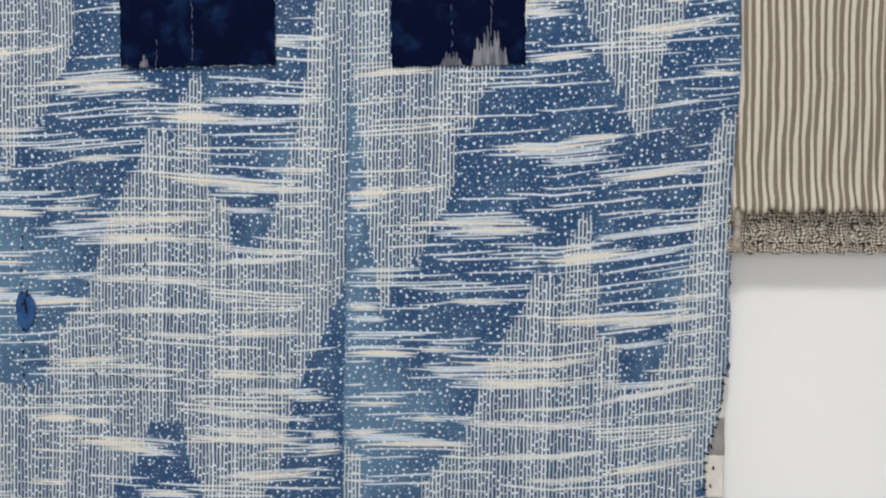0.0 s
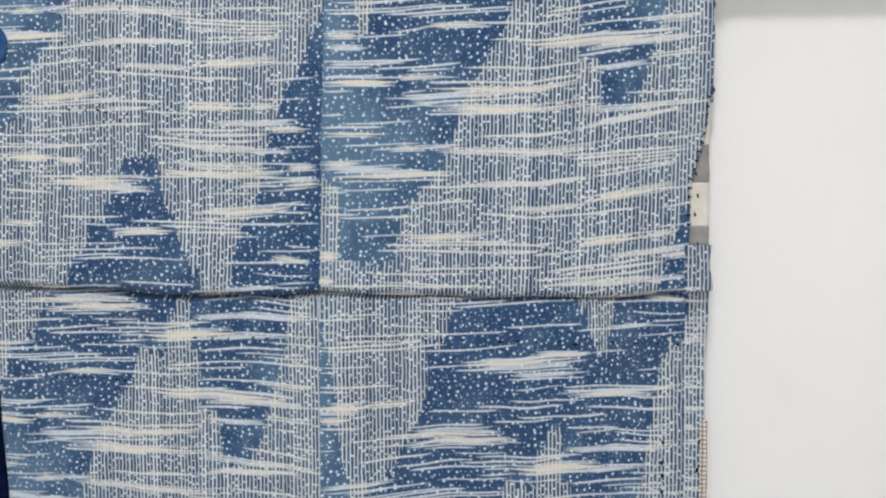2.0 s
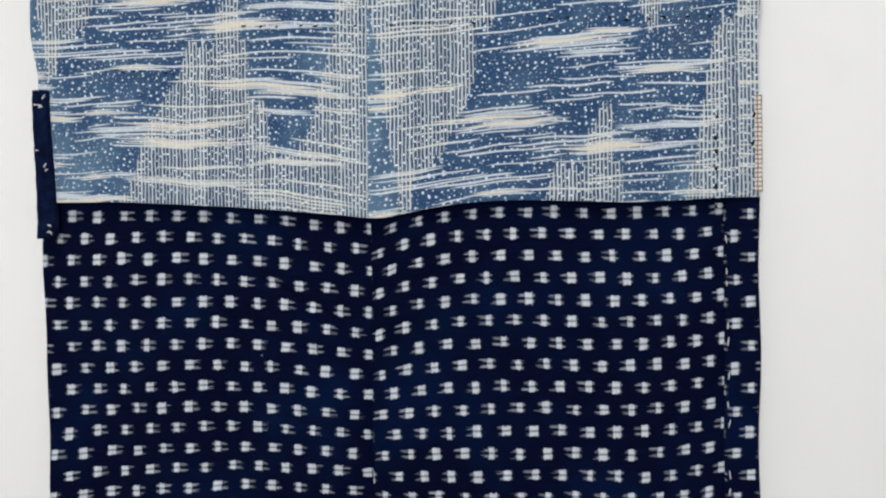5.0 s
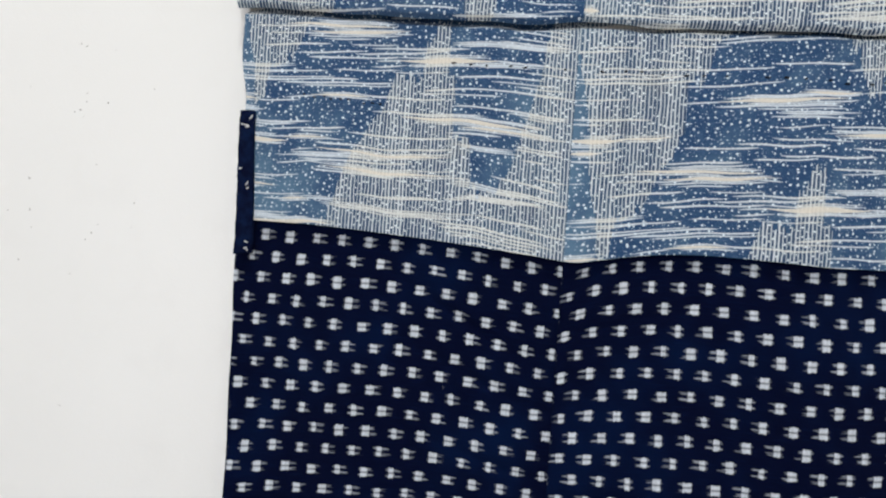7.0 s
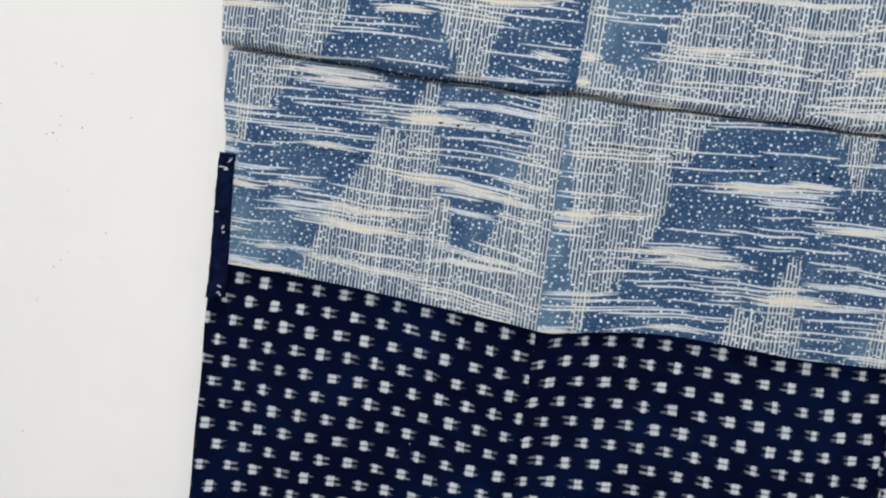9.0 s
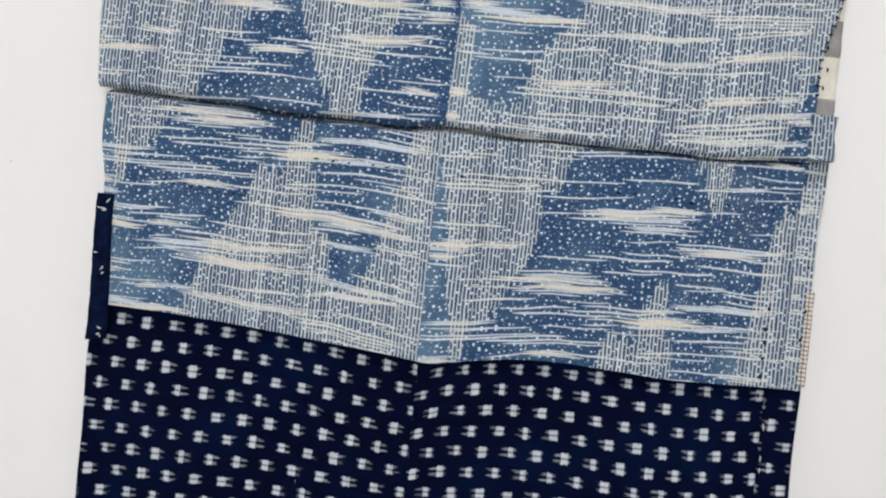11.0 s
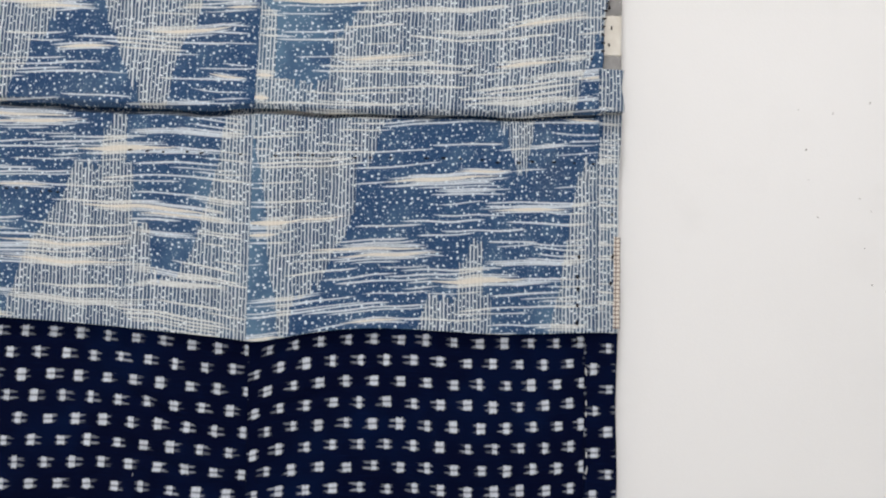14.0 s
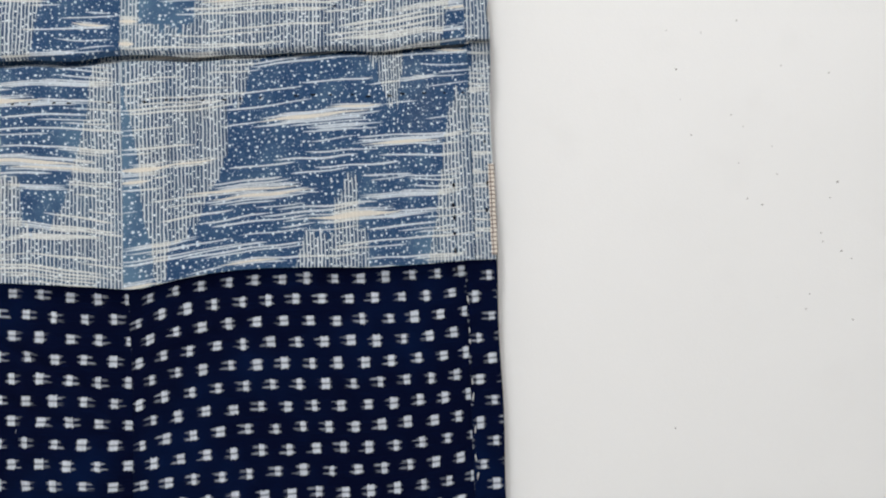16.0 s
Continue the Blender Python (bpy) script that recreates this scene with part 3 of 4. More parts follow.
design.draw(((142, 282, 450, 443, 3.4), (262, 462, 450, 442.8, 4), (167, 352, 460, 453, 4), (302, 367, 463, 460, 3), (297, 367, 472, 470, 3), (350, 542, 462, 463.8, 14), (532, 627, 464.5, 466.4, 4), (467, 632, 471.4, 469, 5), (462, 632, 492.8, 492, 4), (532, 652, 502.5, 500.5, 3), (577, 682, 507.1, 505.2, 3), (0, 142, 481, 478, 5), (12, 207, 488, 485, 3), (47, 142, 492, 486, 3), (222, 352, 482, 480, 3), (402, 682, 517.2, 517.2, 4), (392, 552, 522, 528, 3), (-8, 222, 500, 498, 3)))
design.draw(((4, 272, 506, 500, 4), (112, 342, 510, 505, 4), (152, 352, 517, 507, 3), (177, 297, 534, 533, 7), (122, 192, 541, 537, 3), (292, 452, 531, 535.5, 3), (462, 682, 548.8, 553.2, 4), (567, 682, 555.9, 557.2, 3), (0, 67, 544, 546, 9), (62, 157, 548, 545, 4), (0, 82, 566, 567, 5), (302, 352, 558, 557, 3), (332, 522, 559, 565.2, 4), (362, 607, 567, 581.9, 12), (477, 637, 588.6, 591.6, 7), (592, 662, 584, 589.8, 4), (452, 557, 597.5, 600.6, 4), (452, 492, 603.5, 606.5, 3)))
design.draw(((582, 677, 619.8, 619.6, 4), (582, 677, 612.8, 614.6, 3), (0, 182, 590, 588, 4), (12, 152, 596, 594, 4), (0, 92, 601, 601, 3), (92, 252, 604, 597, 4), (257, 472, 606, 609, 4), (482, 582, 624.2, 624.8, 5), (4, 112, 617, 614, 4), (-2, 137, 626, 628, 12), (127, 222, 621, 617, 6), (207, 252, 620, 622, 3), (0, 52, 641, 641, 4), (192, 467, 631, 630.4, 4), (147, 192, 647, 643, 3), (192, 467, 641, 644.4, 7), (112, 352, 655, 650, 5), (542, 672, 672.8, 681, 4)))
design.draw(((162, 392, 663, 658, 4), (207, 472, 674, 680, 9), (117, 212, 670, 667, 4), (192, 352, 685, 683, 4), (0, 42, 684, 684, 4), (32, 167, 700, 696, 3), (0, 117, 706, 705, 4), (2, 127, 714, 717, 6), (0, 32, 722, 722, 3), (37, 182, 738, 733, 3), (92, 252, 745, 738, 3.4), (127, 187, 744, 743, 6), (202, 492, 747, 752.5, 5), (282, 452, 725, 723.5, 4), (242, 492, 753, 759.5, 3), (0, 77, 769, 768, 8), (62, 157, 775, 770, 3), (0, 147, 779, 778, 5)))
design.draw(((22, 242, 791, 790, 12), (0, 42, 812, 812, 4), (32, 142, 816, 812, 3), (0, 52, 819, 820, 4), (177, 372, 812, 808, 4), (252, 492, 806, 808.5, 5), (492, 642, 806.5, 802.2, 4), (432, 652, 762, 776.5, 4), (452, 642, 771.5, 782.2, 4), (462, 642, 779.8, 787.2, 3), (472, 642, 787, 793.2, 3), (492, 642, 797.5, 800.2, 3), (462, 652, 692.8, 701.5, 5), (482, 652, 716.2, 711.5, 5), (532, 642, 711.5, 712.2, 3), (342, 432, 722, 722, 3), (522, 652, 748.2, 749.5, 4), (452, 502, 718.5, 722.8, 3)))
design.draw(((162, 282, 838, 834, 4), (0, 42, 845, 845, 3), (42, 172, 850, 845, 4), (0, 72, 856, 858, 4), (32, 172, 865, 860, 4), (472, 637, 849, 841.6, 9), (332, 492, 850, 853.5, 5), (292, 572, 858, 871.5, 4), (392, 512, 863, 872, 3), (74, 174, 897, 892, 3), (154, 322, 899, 893, 7), (172, 352, 906, 905, 4), (119, 432, 911, 912, 4), (104, 392, 921, 925, 4), (164, 412, 954, 950.5, 4), (94, 292, 963, 962, 3), (457, 592, 920.1, 923, 10), (584, 642, 921, 920.2, 5)))
design.draw(((389, 492, 930, 933.5, 4), (414, 592, 960.8, 959, 4), (432, 587, 970, 969.4, 3), (392, 587, 973, 981.4, 4), (399, 597, 983, 990.6, 4), (587, 639, 948.4, 947.9, 3), (-6, 37, 933, 935, 9), (34, 69, 940, 941, 3), (-6, 29, 975, 975, 11), (12, 292, 985, 984, 4), (112, 262, 977, 984, 3), (262, 327, 982, 983, 3), (107, 222, 1002, 1006, 10), (212, 272, 1009, 1012, 6), (272, 317, 1016, 1019, 3), (112, 202, 1027, 1029, 3), (172, 262, 1035, 1040, 4)))
design.draw(((187, 392, 17, 24, 9), (242, 402, 31, 38, 6), (112, 212, 32, 39, 4), (112, 172, 46, 50, 3), (222, 347, 82, 87, 4), (112, 202, 89, 94, 6), (252, 347, 96, 100, 3), (512, 657, 947, 949, 5), (452, 622, 967, 969, 4), (612, 702, 960, 962, 6), (432, 612, 982, 979, 3), (442, 647, 990, 994, 5), (552, 702, 1018, 1020, 3), (657, 712, 1027, 1027, 6), (432, 612, 1019, 1022, 5), (482, 612, 1029, 1030, 3), (432, 652, 1039, 1036, 6)))
design.draw(((562, 652, 30, 29, 4), (652, 720, 29, 29, 9)))
design.scatter(28, 590, 722, 50, 120)
design.scatter(22, 100, 620, 50, 130)

K = 0.000447
garment = new("kimono")
garment.matrix_basis = pose(0, 0, 0)
tagged(garment, "patched indigo cotton kimono hanging flat against a white wall", "kimono")
TUCK, TOP, FOOT = 1.1475, 1.74, 0.46


def seam_x(z):
    return 0.003 + np.clip(z - 1.2, -0.2, 0.4) * 0.025


def folds(x, z, deep=1.0):
    """How the cloth billows in front of the wall."""
    near = np.exp(-((x - 0.002) / 0.02) ** 2)
    pucker = 0.0011 * np.sin(x * 118 + 2 * np.sin(z * 30)) * np.exp(-((z - 1.15) / 0.022) ** 2)
    return pucker + deep * (0.0022 * np.sin(x * 21 + 0.6) + 0.0017 * np.sin(x * 47 + z * 9) + 0.0008 * np.sin(z * 38 + x * 13)) + 0.0016 * near


def along(x, xs, zs, soft=0.012):
    """A soft curve through a few heights."""
    return sum(np.interp(x + d * soft, xs, zs) for d in (-1.0, -0.5, 0.0, 0.5, 1.0)) / 5


def tuck_z(x):
    return along(x, (-0.31, -0.25, -0.21, -0.16, -0.11, -0.06, -0.03, 0.002, 0.03, 0.07, 0.12, 0.21, 0.25, 0.28, 0.32),
                 (1.157, 1.154, 1.1535, 1.150, 1.148, 1.1475, 1.148, 1.1505, 1.1495, 1.1475, 1.147, 1.1465, 1.147, 1.149, 1.151), 0.008) + 0.0006 * np.sin(x * 71 + 1)


def hem_z(x):
    return along(x, (-0.30, -0.22, -0.17, -0.12, -0.07, -0.02, 0.008, 0.03, 0.055, 0.085, 0.115, 0.15, 0.21, 0.25, 0.28, 0.32),
                 (0.9675, 0.967, 0.9645, 0.9615, 0.9575, 0.953, 0.9495, 0.954, 0.959, 0.9628, 0.9642, 0.9635, 0.961, 0.962, 0.9637, 0.9645), 0.009)


def right_edge(z):
    return 0.319 + 0.006 * ease(z, 1.36, 1.56) - 0.0195 * (1 - ease(z, 1.2, 1.33)) * (z > 1.0) + 0.0012 * np.sin(z * 90)


def rise(x, v):
    """How far the weft of the right half is drawn up towards the side seam."""
    return 0.125 * np.maximum(0, x / K - 400) * (0.45 + 0.55 * ease(v, 80, 350))


def hang(x, z):
    return -0.005 + folds(x, z) - 0.0010 * (1 - ease(z, TUCK, TUCK + 0.07))


for name, side in (("back_panel_left", -1), ("back_panel_right", 1)):
    if side < 0:
        place_x = lambda s, z: -0.304 + (seam_x(z) + 0.307) * s + 0.0015 * np.sin(z * 50) * (1 - s)
        fabric = lambda x, z: (720 + (x - seam_x(z)) / K, 0.973 * ((1.605 - z) / 0.0004557 + 252) + 30.5 + 2 * np.sin(x * 30))
    else:
        place_x = lambda s, z: seam_x(z) + (right_edge(z) - seam_x(z)) * s
        level = lambda z: 0.981 * (1.605 - z) / 0.0004557 + 16
        fabric = lambda x, z, level=level: ((x - seam_x(z)) / K, level(z) + rise(x, level(z)))
    down = lambda s, t, f=place_x: tuck_z(f(s, 1.15 + 0 * s)) * t + TOP * (1 - t)
    sheet("back_panel", BLUE, garment, 250, 1000, place_x, down, (hang if side > 0 else (lambda x, z: hang(x, z) + 0.0016)), fabric,
          "faded blue printed cotton with dots, stripes and cream streaks", design.values, lip=0.012)


def lower_hang(x, z):
    return 0.0005 + folds(x, z, 0.8) + 0.010 * ease(z, tuck_z(x) - 0.0052 + 0.0025 * ease(x, 0.0, 0.12), tuck_z(x) + 0.001) - 0.0022 * np.exp(-((x - 0.003) / 0.018) ** 2) * ease(-z, -1.1, -0.98)


def sag(x, z):
    """How far the weft dips towards the middle seam, growing to the lower edge."""
    return (hem_z(x) - 0.961) / 0.0004557 * np.clip((1.14 - z) / 0.18, 0, 1) ** 1.3 + (1.7 * np.sin(x * 58 + 1.0) + 0.8 * np.sin(x * 131 + z * 25)) * np.clip((1.15 - z) / 0.1, 0, 1)


for side in (-1, 1):
    if side < 0:
        place_x = lambda s, z: -0.2970 + 0.3000 * s + (1 - s) * (0.0075 * ease(1.14 - z, 0.0, 0.08) + 0.0010 * np.sin(z * 95))
        fabric = lambda x, z: (690 + x / K, (1.605 - 0.3995 - z) / 0.0004557 + 258 + 10 * np.exp(-((x + 0.06) / 0.05) ** 2) + sag(x, z))
    else:
        place_x = lambda s, z: 0.2985 * s
        fabric = lambda x, z: (x / K + 9 * np.exp(-np.maximum(x, 0) / 0.015) + 30 * ease(x, 0.21, 0.27), (1.605 - 0.393 - z) / 0.0004557 - 4 + 13 * ease(x, 0.11, 0.2) + sag(x, z) + 0.4 * rise(x, (1.212 - z) / 0.0004557))
    down = lambda s, t, f=place_x: hem_z(f(s, 1.0 + 0 * s)) * t + 1.176 * (1 - t)
    sheet("waist_panel", BLUE, garment, 240, 430, place_x, down, (lower_hang if side > 0 else (lambda x, z: lower_hang(x, z) + 0.0016)), fabric,
          "blue printed cotton below the waist tuck", design.values)
place_x = lambda s, z: 0.2955 + 0.0205 * s + 0.0025 * s * ease(z, 1.09, 1.15)
sheet("side_strip", BLUE, garment, 14, 300, place_x, lambda s, t: hem_z(0.3 + 0 * s) * t + 1.17 * (1 - t), lambda x, z: 0.0022 + folds(x, z, 0.5),
      lambda x, z: ((x - 0.2955) / K + 628, (1.605 - 0.41 - z) / 0.0004557 + 250), "pale blue printed side strip", design.values)


def skirt_hang(x, z):
    low = np.clip((0.96 - z) / 0.3, 0, 1)
    # two slanting creases in the left half, and the soft valley along the middle seam
    crease = sum(deep * np.exp(-((z - z0 - slope * (x - x0)) / 0.0055) ** 2) * np.exp(-((x - x0) / reach) ** 2)
                 for x0, z0, slope, reach, deep in ((-0.085, 0.896, -0.55, 0.05, 0.0030), (-0.06, 0.842, -0.42, 0.06, 0.0026), (-0.05, 0.775, -0.30, 0.05, 0.0022), (0.06, 0.905, 0.35, 0.045, 0.0022)))
    valley = 0.0035 * np.exp(-((x - 0.004) / 0.014) ** 2) * ease(-z, -0.95, -0.86)
    return 0.009 + folds(x, z, 0.8 + low) - 0.003 * low + crease + valley


def weft(x, z, c, bend):
    """The rows or columns of a half of the skirt, drawn down towards the middle seam: a cubic of the place plus a pull near the seam."""
    full = (0.95 - z) * 10
    x, q = x * 10, np.clip(full, -0.3, 2.3)
    pull = np.exp(-np.abs(x) / 0.45)
    curve = c[0] + c[1] * x + c[2] * q + c[3] * x * x + c[4] * x * q + c[5] * q * q + c[6] * x ** 3 + c[7] * x * x * q + c[8] * x * q * q + c[9] * q ** 3
    return curve + bend[0] * pull + bend[1] * pull * q + bend[2] * (full - q)


LEFT_COLUMNS = (11.0307, 4.2213, 0.167, 0.0687, 0.106, -0.0787, 0.0177, 0.0461, 0.0095, 0.0212)
LEFT_ROWS = (-1.2732, -1.9953, 5.8031, -0.8657, 0.1859, -0.0315, -0.1249, 0.0084, 0.051, 0.063)
RIGHT_COLUMNS = (-0.8226, 4.5551, 0.1334, -0.1519, -0.1892, -0.1128, 0.0437, 0.0242, 0.0598, 0.0127)
RIGHT_ROWS = (0.1457, 0.7234, 5.3623, -0.6555, 0.2282, -0.1125, 0.1494, -0.0302, 0.0135, 0.0171)


def left_map(x, z):
    return weft(x, z, LEFT_COLUMNS, (0, 0, 0)), weft(x, z, LEFT_ROWS, (0.8469, -0.2522, 5.6))


def right_map(x, z):
    return weft(x, z, RIGHT_COLUMNS, (0, 0, 0)), weft(x, z, RIGHT_ROWS, (-1.0824, 0.6891, 5.6))


def skirt_left(z):
    """The open left edge of the skirt."""
    return along(z, (0.46, 0.70, 0.78, 0.85, 0.94, 0.98), (-0.284, -0.284, -0.2875, -0.2895, -0.2925, -0.292)) + 0.0006 * np.sin(z * 60)


for side in (-1, 1):
    place_x = (lambda s, z: skirt_left(z) * (1 - s) + 0.003 * s) if side < 0 else (lambda s, z: 0.2905 * s)
    down = lambda s, t, f=place_x: (hem_z(f(s, 0.9 + 0 * s)) + 0.012) * (1 - t) + FOOT * t
    sheet("skirt_panel", KASURI if side < 0 else KASURI_RIGHT, garment, 130, 230, place_x, down, (skirt_hang if side > 0 else (lambda x, z: skirt_hang(x, z) + 0.0018)), left_map if side < 0 else right_map, "navy cotton with rows of white woven marks")
place_x = lambda s, z: 0.2895 + 0.0268 * s + 0.0006 * np.sin(z * 47) * s
sheet("skirt_side_strip", KASURI_EDGE, garment, 14, 230, place_x, lambda s, t: (hem_z(0.3 + 0 * s) + 0.012) * (1 - t) + FOOT * t,
      lambda x, z: skirt_hang(x, z) - 0.0035, lambda x, z: ((x - 0.3092) / 0.0232, (0.9505 - z) / 0.01762 + 3 * (x - 0.3)), "navy side strip sewn over the skirt edge")

# patches, sleeve, facings and stitches


def ragged(x, size, k=1.0):
    return size * (np.sin(x * 310 * k) * 0.5 + np.sin(x * 830 * k + 1.7) * 0.35 + np.sin(x * 1900 * k) * 0.15)


def flat_map(x, z):
    return x, z


def rubbed(*spots):
    """Worn places that rise from a patch's foot in uneven spikes: from, to, foot, height."""
    def give(x, z):
        r = np.zeros_like(x)
        for x0, x1, foot, high in spots:
            f = np.clip((x - x0) / (x1 - x0), 0, 1)
            crest = foot + high * np.sqrt(4 * f * (1 - f)) * (0.45 + 0.55 * np.abs(np.sin(x * 390) * np.sin(x * 1130 + 1)))
            r = np.maximum(r, np.clip((crest - z) / 0.003, 0, 1))
        return {"rub": r}
    return give


def panel(name, material, x0, x1, z0, z1, lift, label, nu=24, nv=24, wild=0.0006, extra=None, parent=garment, base=None):
    """A small piece of cloth with uneven edges, lying on the garment. lift: how far it stands before the surface base."""
    base = base or hang
    x_of = lambda s, z: x0 + (x1 - x0) * s + ragged(z, wild, 0.9) * (np.abs(s - 0.5) * 2) ** 8
    z_of = lambda s, t: z1 + (z0 - z1) * t + ragged(x0 + (x1 - x0) * s, wild) * (np.abs(t - 0.5) * 2) ** 8
    return sheet(name, material, parent, nu, nv, x_of, z_of, lambda x, z: base(x, z) - lift, flat_map, label, extra, rim=0.0014)


def thread_row(name, parent, dashes, material=THREAD, label="row of dark hand stitches", girth=0.0009):
    """Stitches: short rounded dashes (x, y, z, turn in degrees, length)."""
    bm = bmesh.new()
    for x, y, z, turn, length in dashes:
        r = bmesh.ops.create_icosphere(bm, subdivisions=1, radius=1.0)
        m = Matrix.Translation((x, y, z)) @ Matrix.Rotation(radians(turn), 4, "Y") @ Matrix.Diagonal((length / 2, girth * 0.8, girth, 1))
        bmesh.ops.transform(bm, matrix=m, verts=r["verts"])
    return tagged(part(name, bm, material, parent, label, True), kind="stuff")


def dashes_along(xa, za, xb, zb, step, length, base, lift=0.0006, skip=0.15, seed=1):
    d = random.Random(seed)
    n = max(2, int(math.hypot(xb - xa, zb - za) / step))
    turn = -math.degrees(math.atan2(zb - za, xb - xa))
    out = []
    for i in range(n):
        if d.random() < skip:
            continue
        f = (i + d.uniform(-0.2, 0.2)) / (n - 1)
        x, z = xa + (xb - xa) * f + d.uniform(-0.0006, 0.0006), za + (zb - za) * f + d.uniform(-0.0012, 0.0012)
        out.append((x, float(base(np.float64(x), np.float64(z))) - lift, z, turn + d.uniform(-14, 14), length * d.uniform(0.6, 1.2)))
    return out


patch = panel("indigo_patch", INDIGO, -0.1775, -0.0475, 1.559, 1.695, 0.0016, "deep indigo patch worn pale at one corner", 130, 100, 0.0008,
              rubbed((-0.162, -0.154, 1.559, 0.013), (-0.1785, -0.168, 1.559, 0.004)))
patch_face = lambda x, z: hang(x, z) - 0.0016
thread_row("pulled_threads", patch, dashes_along(-0.1475, 1.561, -0.1465, 1.578, 0.004, 0.006, patch_face, 0.0002, 0.0, 41) + dashes_along(-0.1165, 1.568, -0.1155, 1.622, 0.005, 0.007, patch_face, 0.0002, 0.0, 42),
           LILAC, "faint pulled threads", 0.0005)
patch = panel("indigo_patch", INDIGO, 0.0475, 0.1555, 1.5555, 1.66, 0.0016, "deep indigo patch rubbed to grey threads at its foot", 130, 90, 0.0010,
              rubbed((0.1125, 0.1415, 1.5555, 0.034), (0.087, 0.1055, 1.5555, 0.015)))
thread_row("pulled_threads", patch, dashes_along(0.1285, 1.58, 0.1285, 1.606, 0.004, 0.006, patch_face, 0.0002, 0.0, 43) + dashes_along(0.0975, 1.566, 0.097, 1.60, 0.006, 0.006, patch_face, 0.0002, 0.0, 44),
           LILAC, "faint pulled threads", 0.0005)

# oval mend with a slit
bm = bmesh.new()
bmesh.ops.create_uvsphere(bm, u_segments=28, v_segments=12, radius=1.0)
oval_y = float(hang(np.float64(-0.27), np.float64(1.356)))
for v in bm.verts:
    wob = 1 + 0.07 * math.sin(3 * math.atan2(v.co.z, v.co.x) + 1) + 0.04 * math.sin(7 * math.atan2(v.co.z, v.co.x))
    v.co = Vector((-0.2685 + 0.0088 * v.co.x * wob, oval_y + 0.001 + 0.0017 * v.co.y, 1.356 + 0.0172 * v.co.z * wob))
oval = part("oval_mend", bm, OVAL, garment, "small oval mid-blue darned patch", True)
thread_row("slit", oval, [(-0.267, oval_y - 0.001, 1.3605, 82, 0.017), (-0.2655, oval_y - 0.0009, 1.371, 95, 0.008)], label="dark slit in the mend", girth=0.0011)

# sleeve and its cuff
sleeve_y = lambda x, z: -0.009 + 0.0013 * np.sin(x * 683 + 7 * np.sin(z * 9)) + 0.002 * np.sin(x * 60) - 0.004 * np.exp(-((z - 1.44) / 0.012) ** 2)
sleeve = sheet("sleeve", TICKING, garment, 120, 80, lambda s, z: 0.3215 + 0.19 * s + 0.0035 * np.sin(z * 21) * (1 - s),
               lambda s, t: 1.74 * (1 - t) + (1.4365 + 0.0014 * np.sin(s * 95) + 0.0016 * np.sin(s * 41 + 1)) * t, sleeve_y, flat_map,
               "cream and taupe striped cotton sleeve with gathered end")
sheet("cuff", CHECK, sleeve, 110, 26, lambda s, z: 0.3165 + 0.195 * s, lambda s, t: 1.447 * (1 - t) + (1.4035 + 0.0006 * np.sin(s * 120) + 0.0008 * np.sin(s * 53)) * t,
      lambda x, z: -0.003 + (0.0022 * np.sin(x * 410 + z * 90) + 0.0015 * np.sin(x * 160 - z * 230)) * (0.25 + 0.75 * ease(z, 1.404, 1.42)), flat_map, "crumpled black and cream check cuff lining", rim=0.006)
sheet("cuff_roll", TAUPE, sleeve, 14, 40, lambda s, z: 0.3195 + 0.0065 * s + 0.001 * np.sin(z * 160), lambda s, t: 1.449 * (1 - t) + 1.405 * t,
      lambda x, z: -0.007 - 0.003 * np.sin((x - 0.3195) / 0.0065 * 3.1), flat_map, "twisted cream edge of the cuff")
cuff_face = lambda x, z: -0.0062
thread_row("cuff_stitches", sleeve, dashes_along(0.326, 1.412, 0.50, 1.409, 0.007, 0.006, cuff_face, seed=3) + dashes_along(0.328, 1.43, 0.50, 1.424, 0.009, 0.006, cuff_face, seed=4)
           + dashes_along(0.324, 1.436, 0.338, 1.405, 0.005, 0.005, cuff_face, seed=5), label="thick dark stitches on the cuff", girth=0.0009)

# what shows past the body's edge
under = lambda x, z: 0.003 + 0.0008 * np.sin(z * 120)
panel("frayed_lining", FRAY, 0.295, 0.3205, 1.303, 1.412, 0.0, "frayed blue-grey lining edge", 16, 70, 0.0016, base=under)
for name, mat, z0, z1, label in (("facing_square", WHITE_CLOTH, 1.2685, 1.301, "cream facing square with a torn top"), ("facing_square", GREY_CLOTH, 1.238, 1.269, "grey facing square"),
                                 ("facing_square", WHITE_CLOTH, 1.203, 1.2385, "cream facing square"), ("facing_square", GREY_CLOTH, 1.16, 1.2035, "grey facing square")):
    ob = panel(name, mat, 0.284, 0.3172, z0, z1, 0.001, label, 18, 18, 0.0003, base=under)
    zc = (z0 + z1) / 2
    face = lambda x, z: float(under(0, np.float64(z))) - 0.001
    thread_row("stitches", ob, [(0.3085, face(0, zc + 0.007) - 0.0006, zc + 0.007, 86, 0.0042), (0.3065, face(0, zc - 0.008) - 0.0006, zc - 0.008, 80, 0.0042)], label="two dark stitches")
edge_dashes = []
dice = random.Random(11)
for i in range(15):
    z = 1.205 + i * 0.0072
    x = float(right_edge(np.float64(z)))
    edge_dashes.append((x - 0.001, float(hang(np.float64(x), np.float64(z))) - 0.001, z, dice.uniform(-60, 60), 0.0045))
thread_row("edge_stitches", garment, edge_dashes, label="dark overcast stitches along the body's edge")
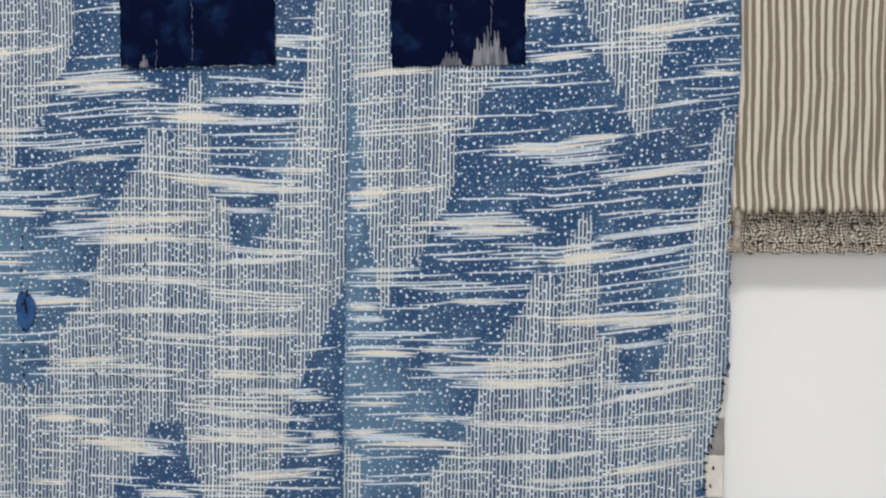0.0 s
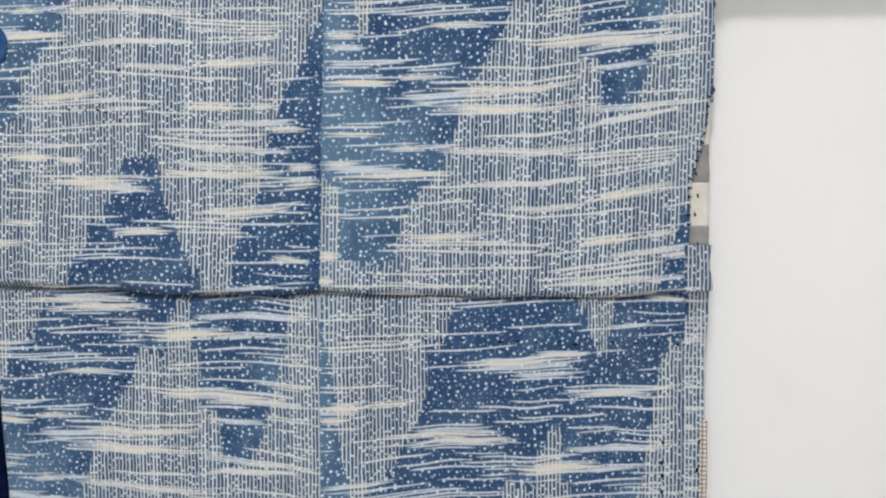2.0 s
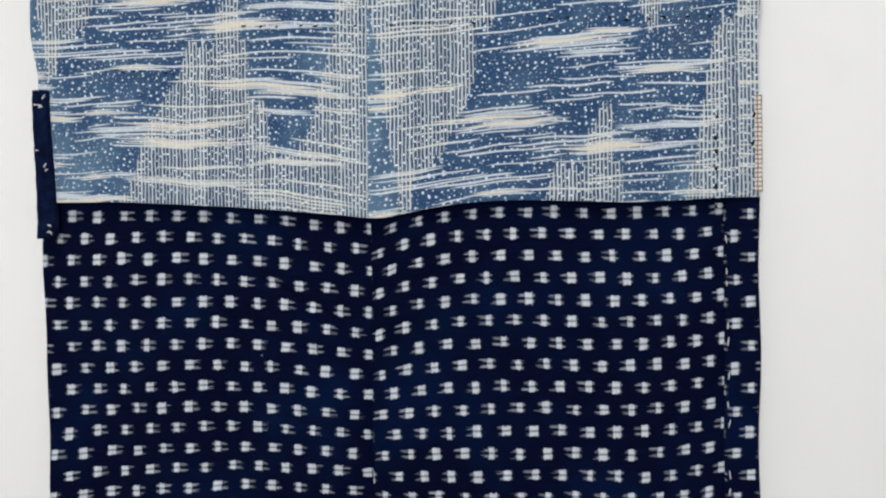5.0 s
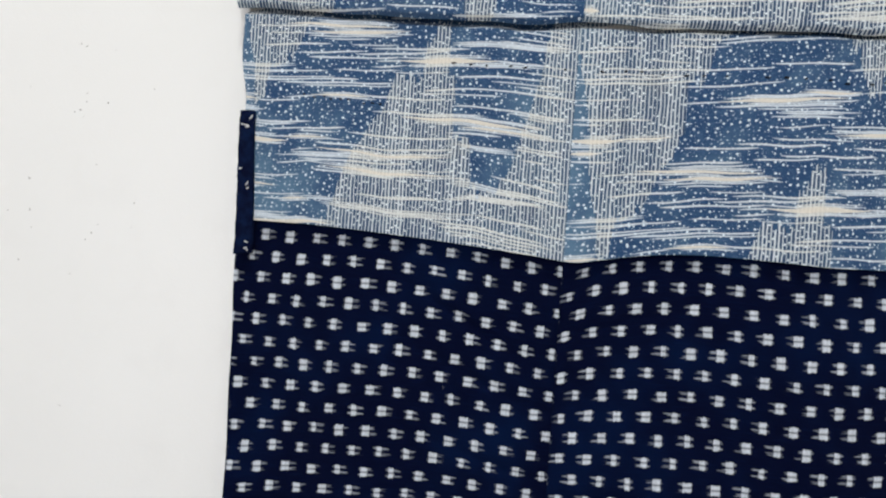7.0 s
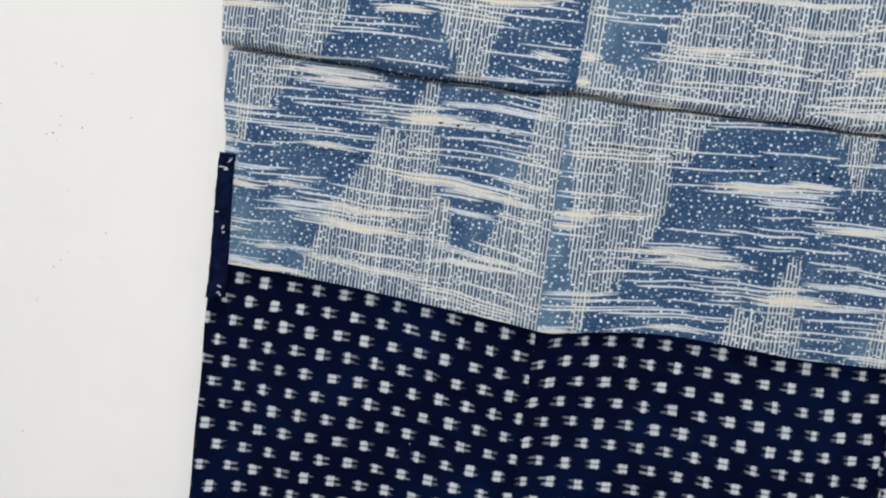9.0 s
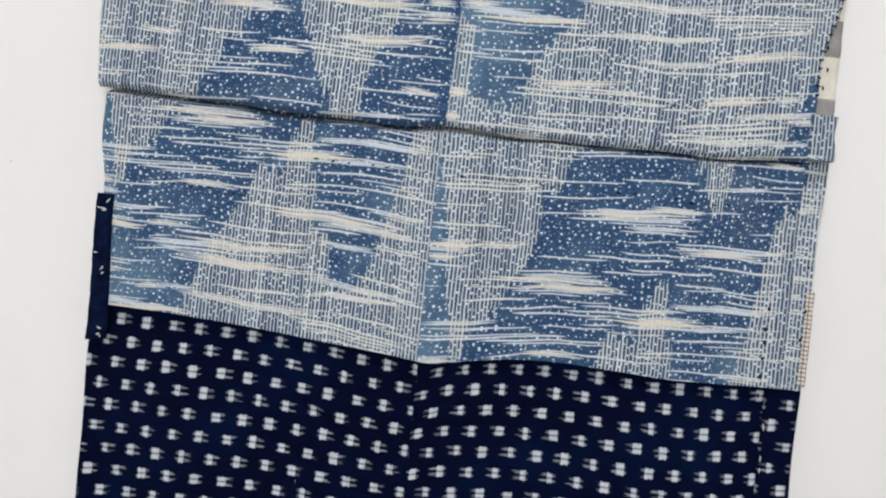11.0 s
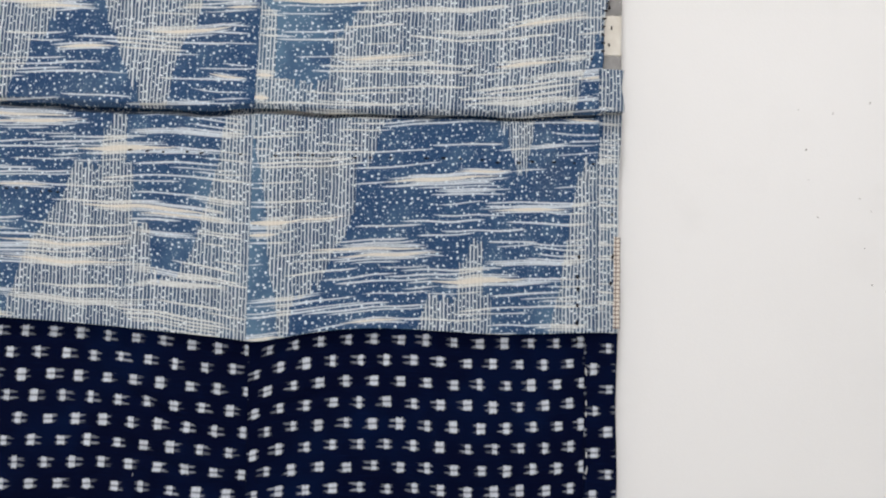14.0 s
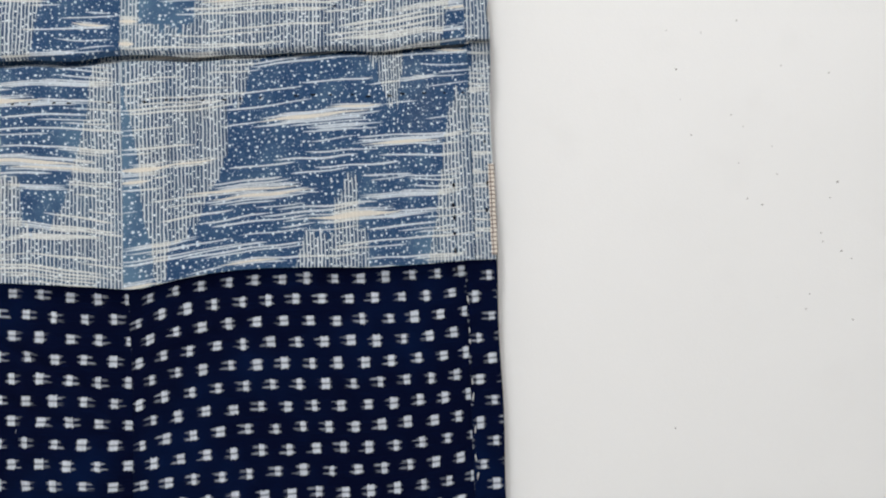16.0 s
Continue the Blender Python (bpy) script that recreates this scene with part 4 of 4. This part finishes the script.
sheet("turned_corner", BLUE, garment, 12, 60, lambda s, z: 0.2965 + (0.0205 + 0.0012 * np.sin(z * 170)) * s, lambda s, t: 1.1885 * (1 - t) + (1.1515 + 0.0005 * s) * t,
      lambda x, z: hang(x, z) - 0.0026, lambda x, z: ((x - 0.29) / K + 660, (1.2 - z) / 0.0004557 + 420), "pale blue turned corner over the tuck", design.values, rim=0.006)
panel("grid_lining", GRID, 0.3120, 0.3174, 0.968, 1.046, 0.0012, "strip of cream lining with a fine dark grid", 8, 40, 0.0003, base=lambda x, z: 0.0022 + folds(x, z, 0.5))

# navy binding on the open side
binding = sheet("binding", NAVY, garment, 12, 70, lambda s, z: -0.2915 + 0.0032 * (1 - ease(z, 0.94, 1.06)) + (0.0130 + 0.0015 * (1 - ease(z, 0.97, 1.06))) * s + ragged(z, 0.0005, 0.9) * (1 - s),
                lambda s, t: 1.0635 * (1 - t) + (0.936 + 0.002 * s) * t, lambda x, z: lower_hang(x, z) - 0.0032 - 0.0012 * np.sin((x + 0.2925) / 0.0145 * 3.1), flat_map, "narrow navy binding strip", rim=0.006)
bind_face = lambda x, z: float(lower_hang(np.float64(x), np.float64(z))) - 0.0044
knots = [(-0.2845, 1.0505, 14, 0.0062), (-0.2835, 1.0490, -8, 0.0050), (-0.2805, 1.0575, -52, 0.0060), (-0.2885, 1.051, 10, 0.0030), (-0.2875, 1.012, 5, 0.0040), (-0.2805, 0.999, -60, 0.0050),
         (-0.2795, 0.995, -35, 0.0034), (-0.2775, 0.9475, 25, 0.0048), (-0.2780, 0.9420, -20, 0.0040), (-0.2760, 0.9405, 60, 0.0030)]
thread_row("pale_stitches", binding, [(x, bind_face(x, z), z, turn, length) for x, z, turn, length in knots], PALE_THREAD, "pale loose stitches and a knot", 0.0008)

# rows of running stitch
low = lambda x, z: lower_hang(x, z)
thread_row("running_stitch", garment, dashes_along(-0.105, 1.112, 0.292, 1.108, 0.0150, 0.0046, low, seed=21), label="sparse dark running stitch across the cloth")
thread_row("running_stitch", garment, dashes_along(-0.232, 1.079, -0.165, 1.075, 0.0062, 0.0038, low, 0.0028, seed=22))
up = lambda x, z: hang(x, z)
thread_row("running_stitch", garment, dashes_along(-0.212, 1.455, -0.2125, 1.30, 0.016, 0.0036, up, 0.001, 0.3, 23))
thread_row("running_stitch", garment, dashes_along(-0.159, 1.445, -0.1615, 1.29, 0.014, 0.0036, up, 0.001, 0.3, 24))
thread_row("running_stitch", garment, dashes_along(-0.21, 1.303, -0.155, 1.298, 0.0075, 0.0036, up, 0.001, 0.1, 25))
thread_row("running_stitch", garment, dashes_along(-0.264, 1.461, -0.195, 1.459, 0.011, 0.0034, up, 0.001, 0.2, 26))
thread_row("running_stitch", garment, dashes_along(-0.2695, 1.42, -0.271, 1.28, 0.009, 0.0046, up, 0.001, 0.2, 27))
thread_row("running_stitch", garment, dashes_along(0.19, 1.186, 0.29, 1.197, 0.019, 0.003, up, 0.0006, 0.1, 28))
thread_row("running_stitch", garment, dashes_along(0.2815, 1.028, 0.2810, 0.958, 0.0110, 0.0052, low, 0.0010, 0.1, 29), label="short dark stitches beside the side seam", girth=0.0013)
thread_row("running_stitch", garment, dashes_along(0.3105, 1.062, 0.3095, 1.000, 0.0170, 0.0040, low, 0.0010, 0.1, 30), girth=0.0012)
dark = lambda x, z: skirt_hang(x, z) - 0.0036
thread_row("seam_stitches", garment, dashes_along(0.2905, 0.96, 0.293, 0.70, 0.0125, 0.0075, dark, 0.0006, 0.35, 31), PALE_THREAD, "broken pale threads down the side seam", 0.0006)
bm = bmesh.new()
for i in range(7):
    r = bmesh.ops.create_icosphere(bm, subdivisions=1, radius=0.00045)
    f = i / 6
    bmesh.ops.translate(bm, vec=(-0.0935 + 0.0016 * f * f, 0.0065, 0.8365 - 0.004 * f), verts=r["verts"])
part("lint", bm, PALE_THREAD, garment, "tiny pale thread end", True)
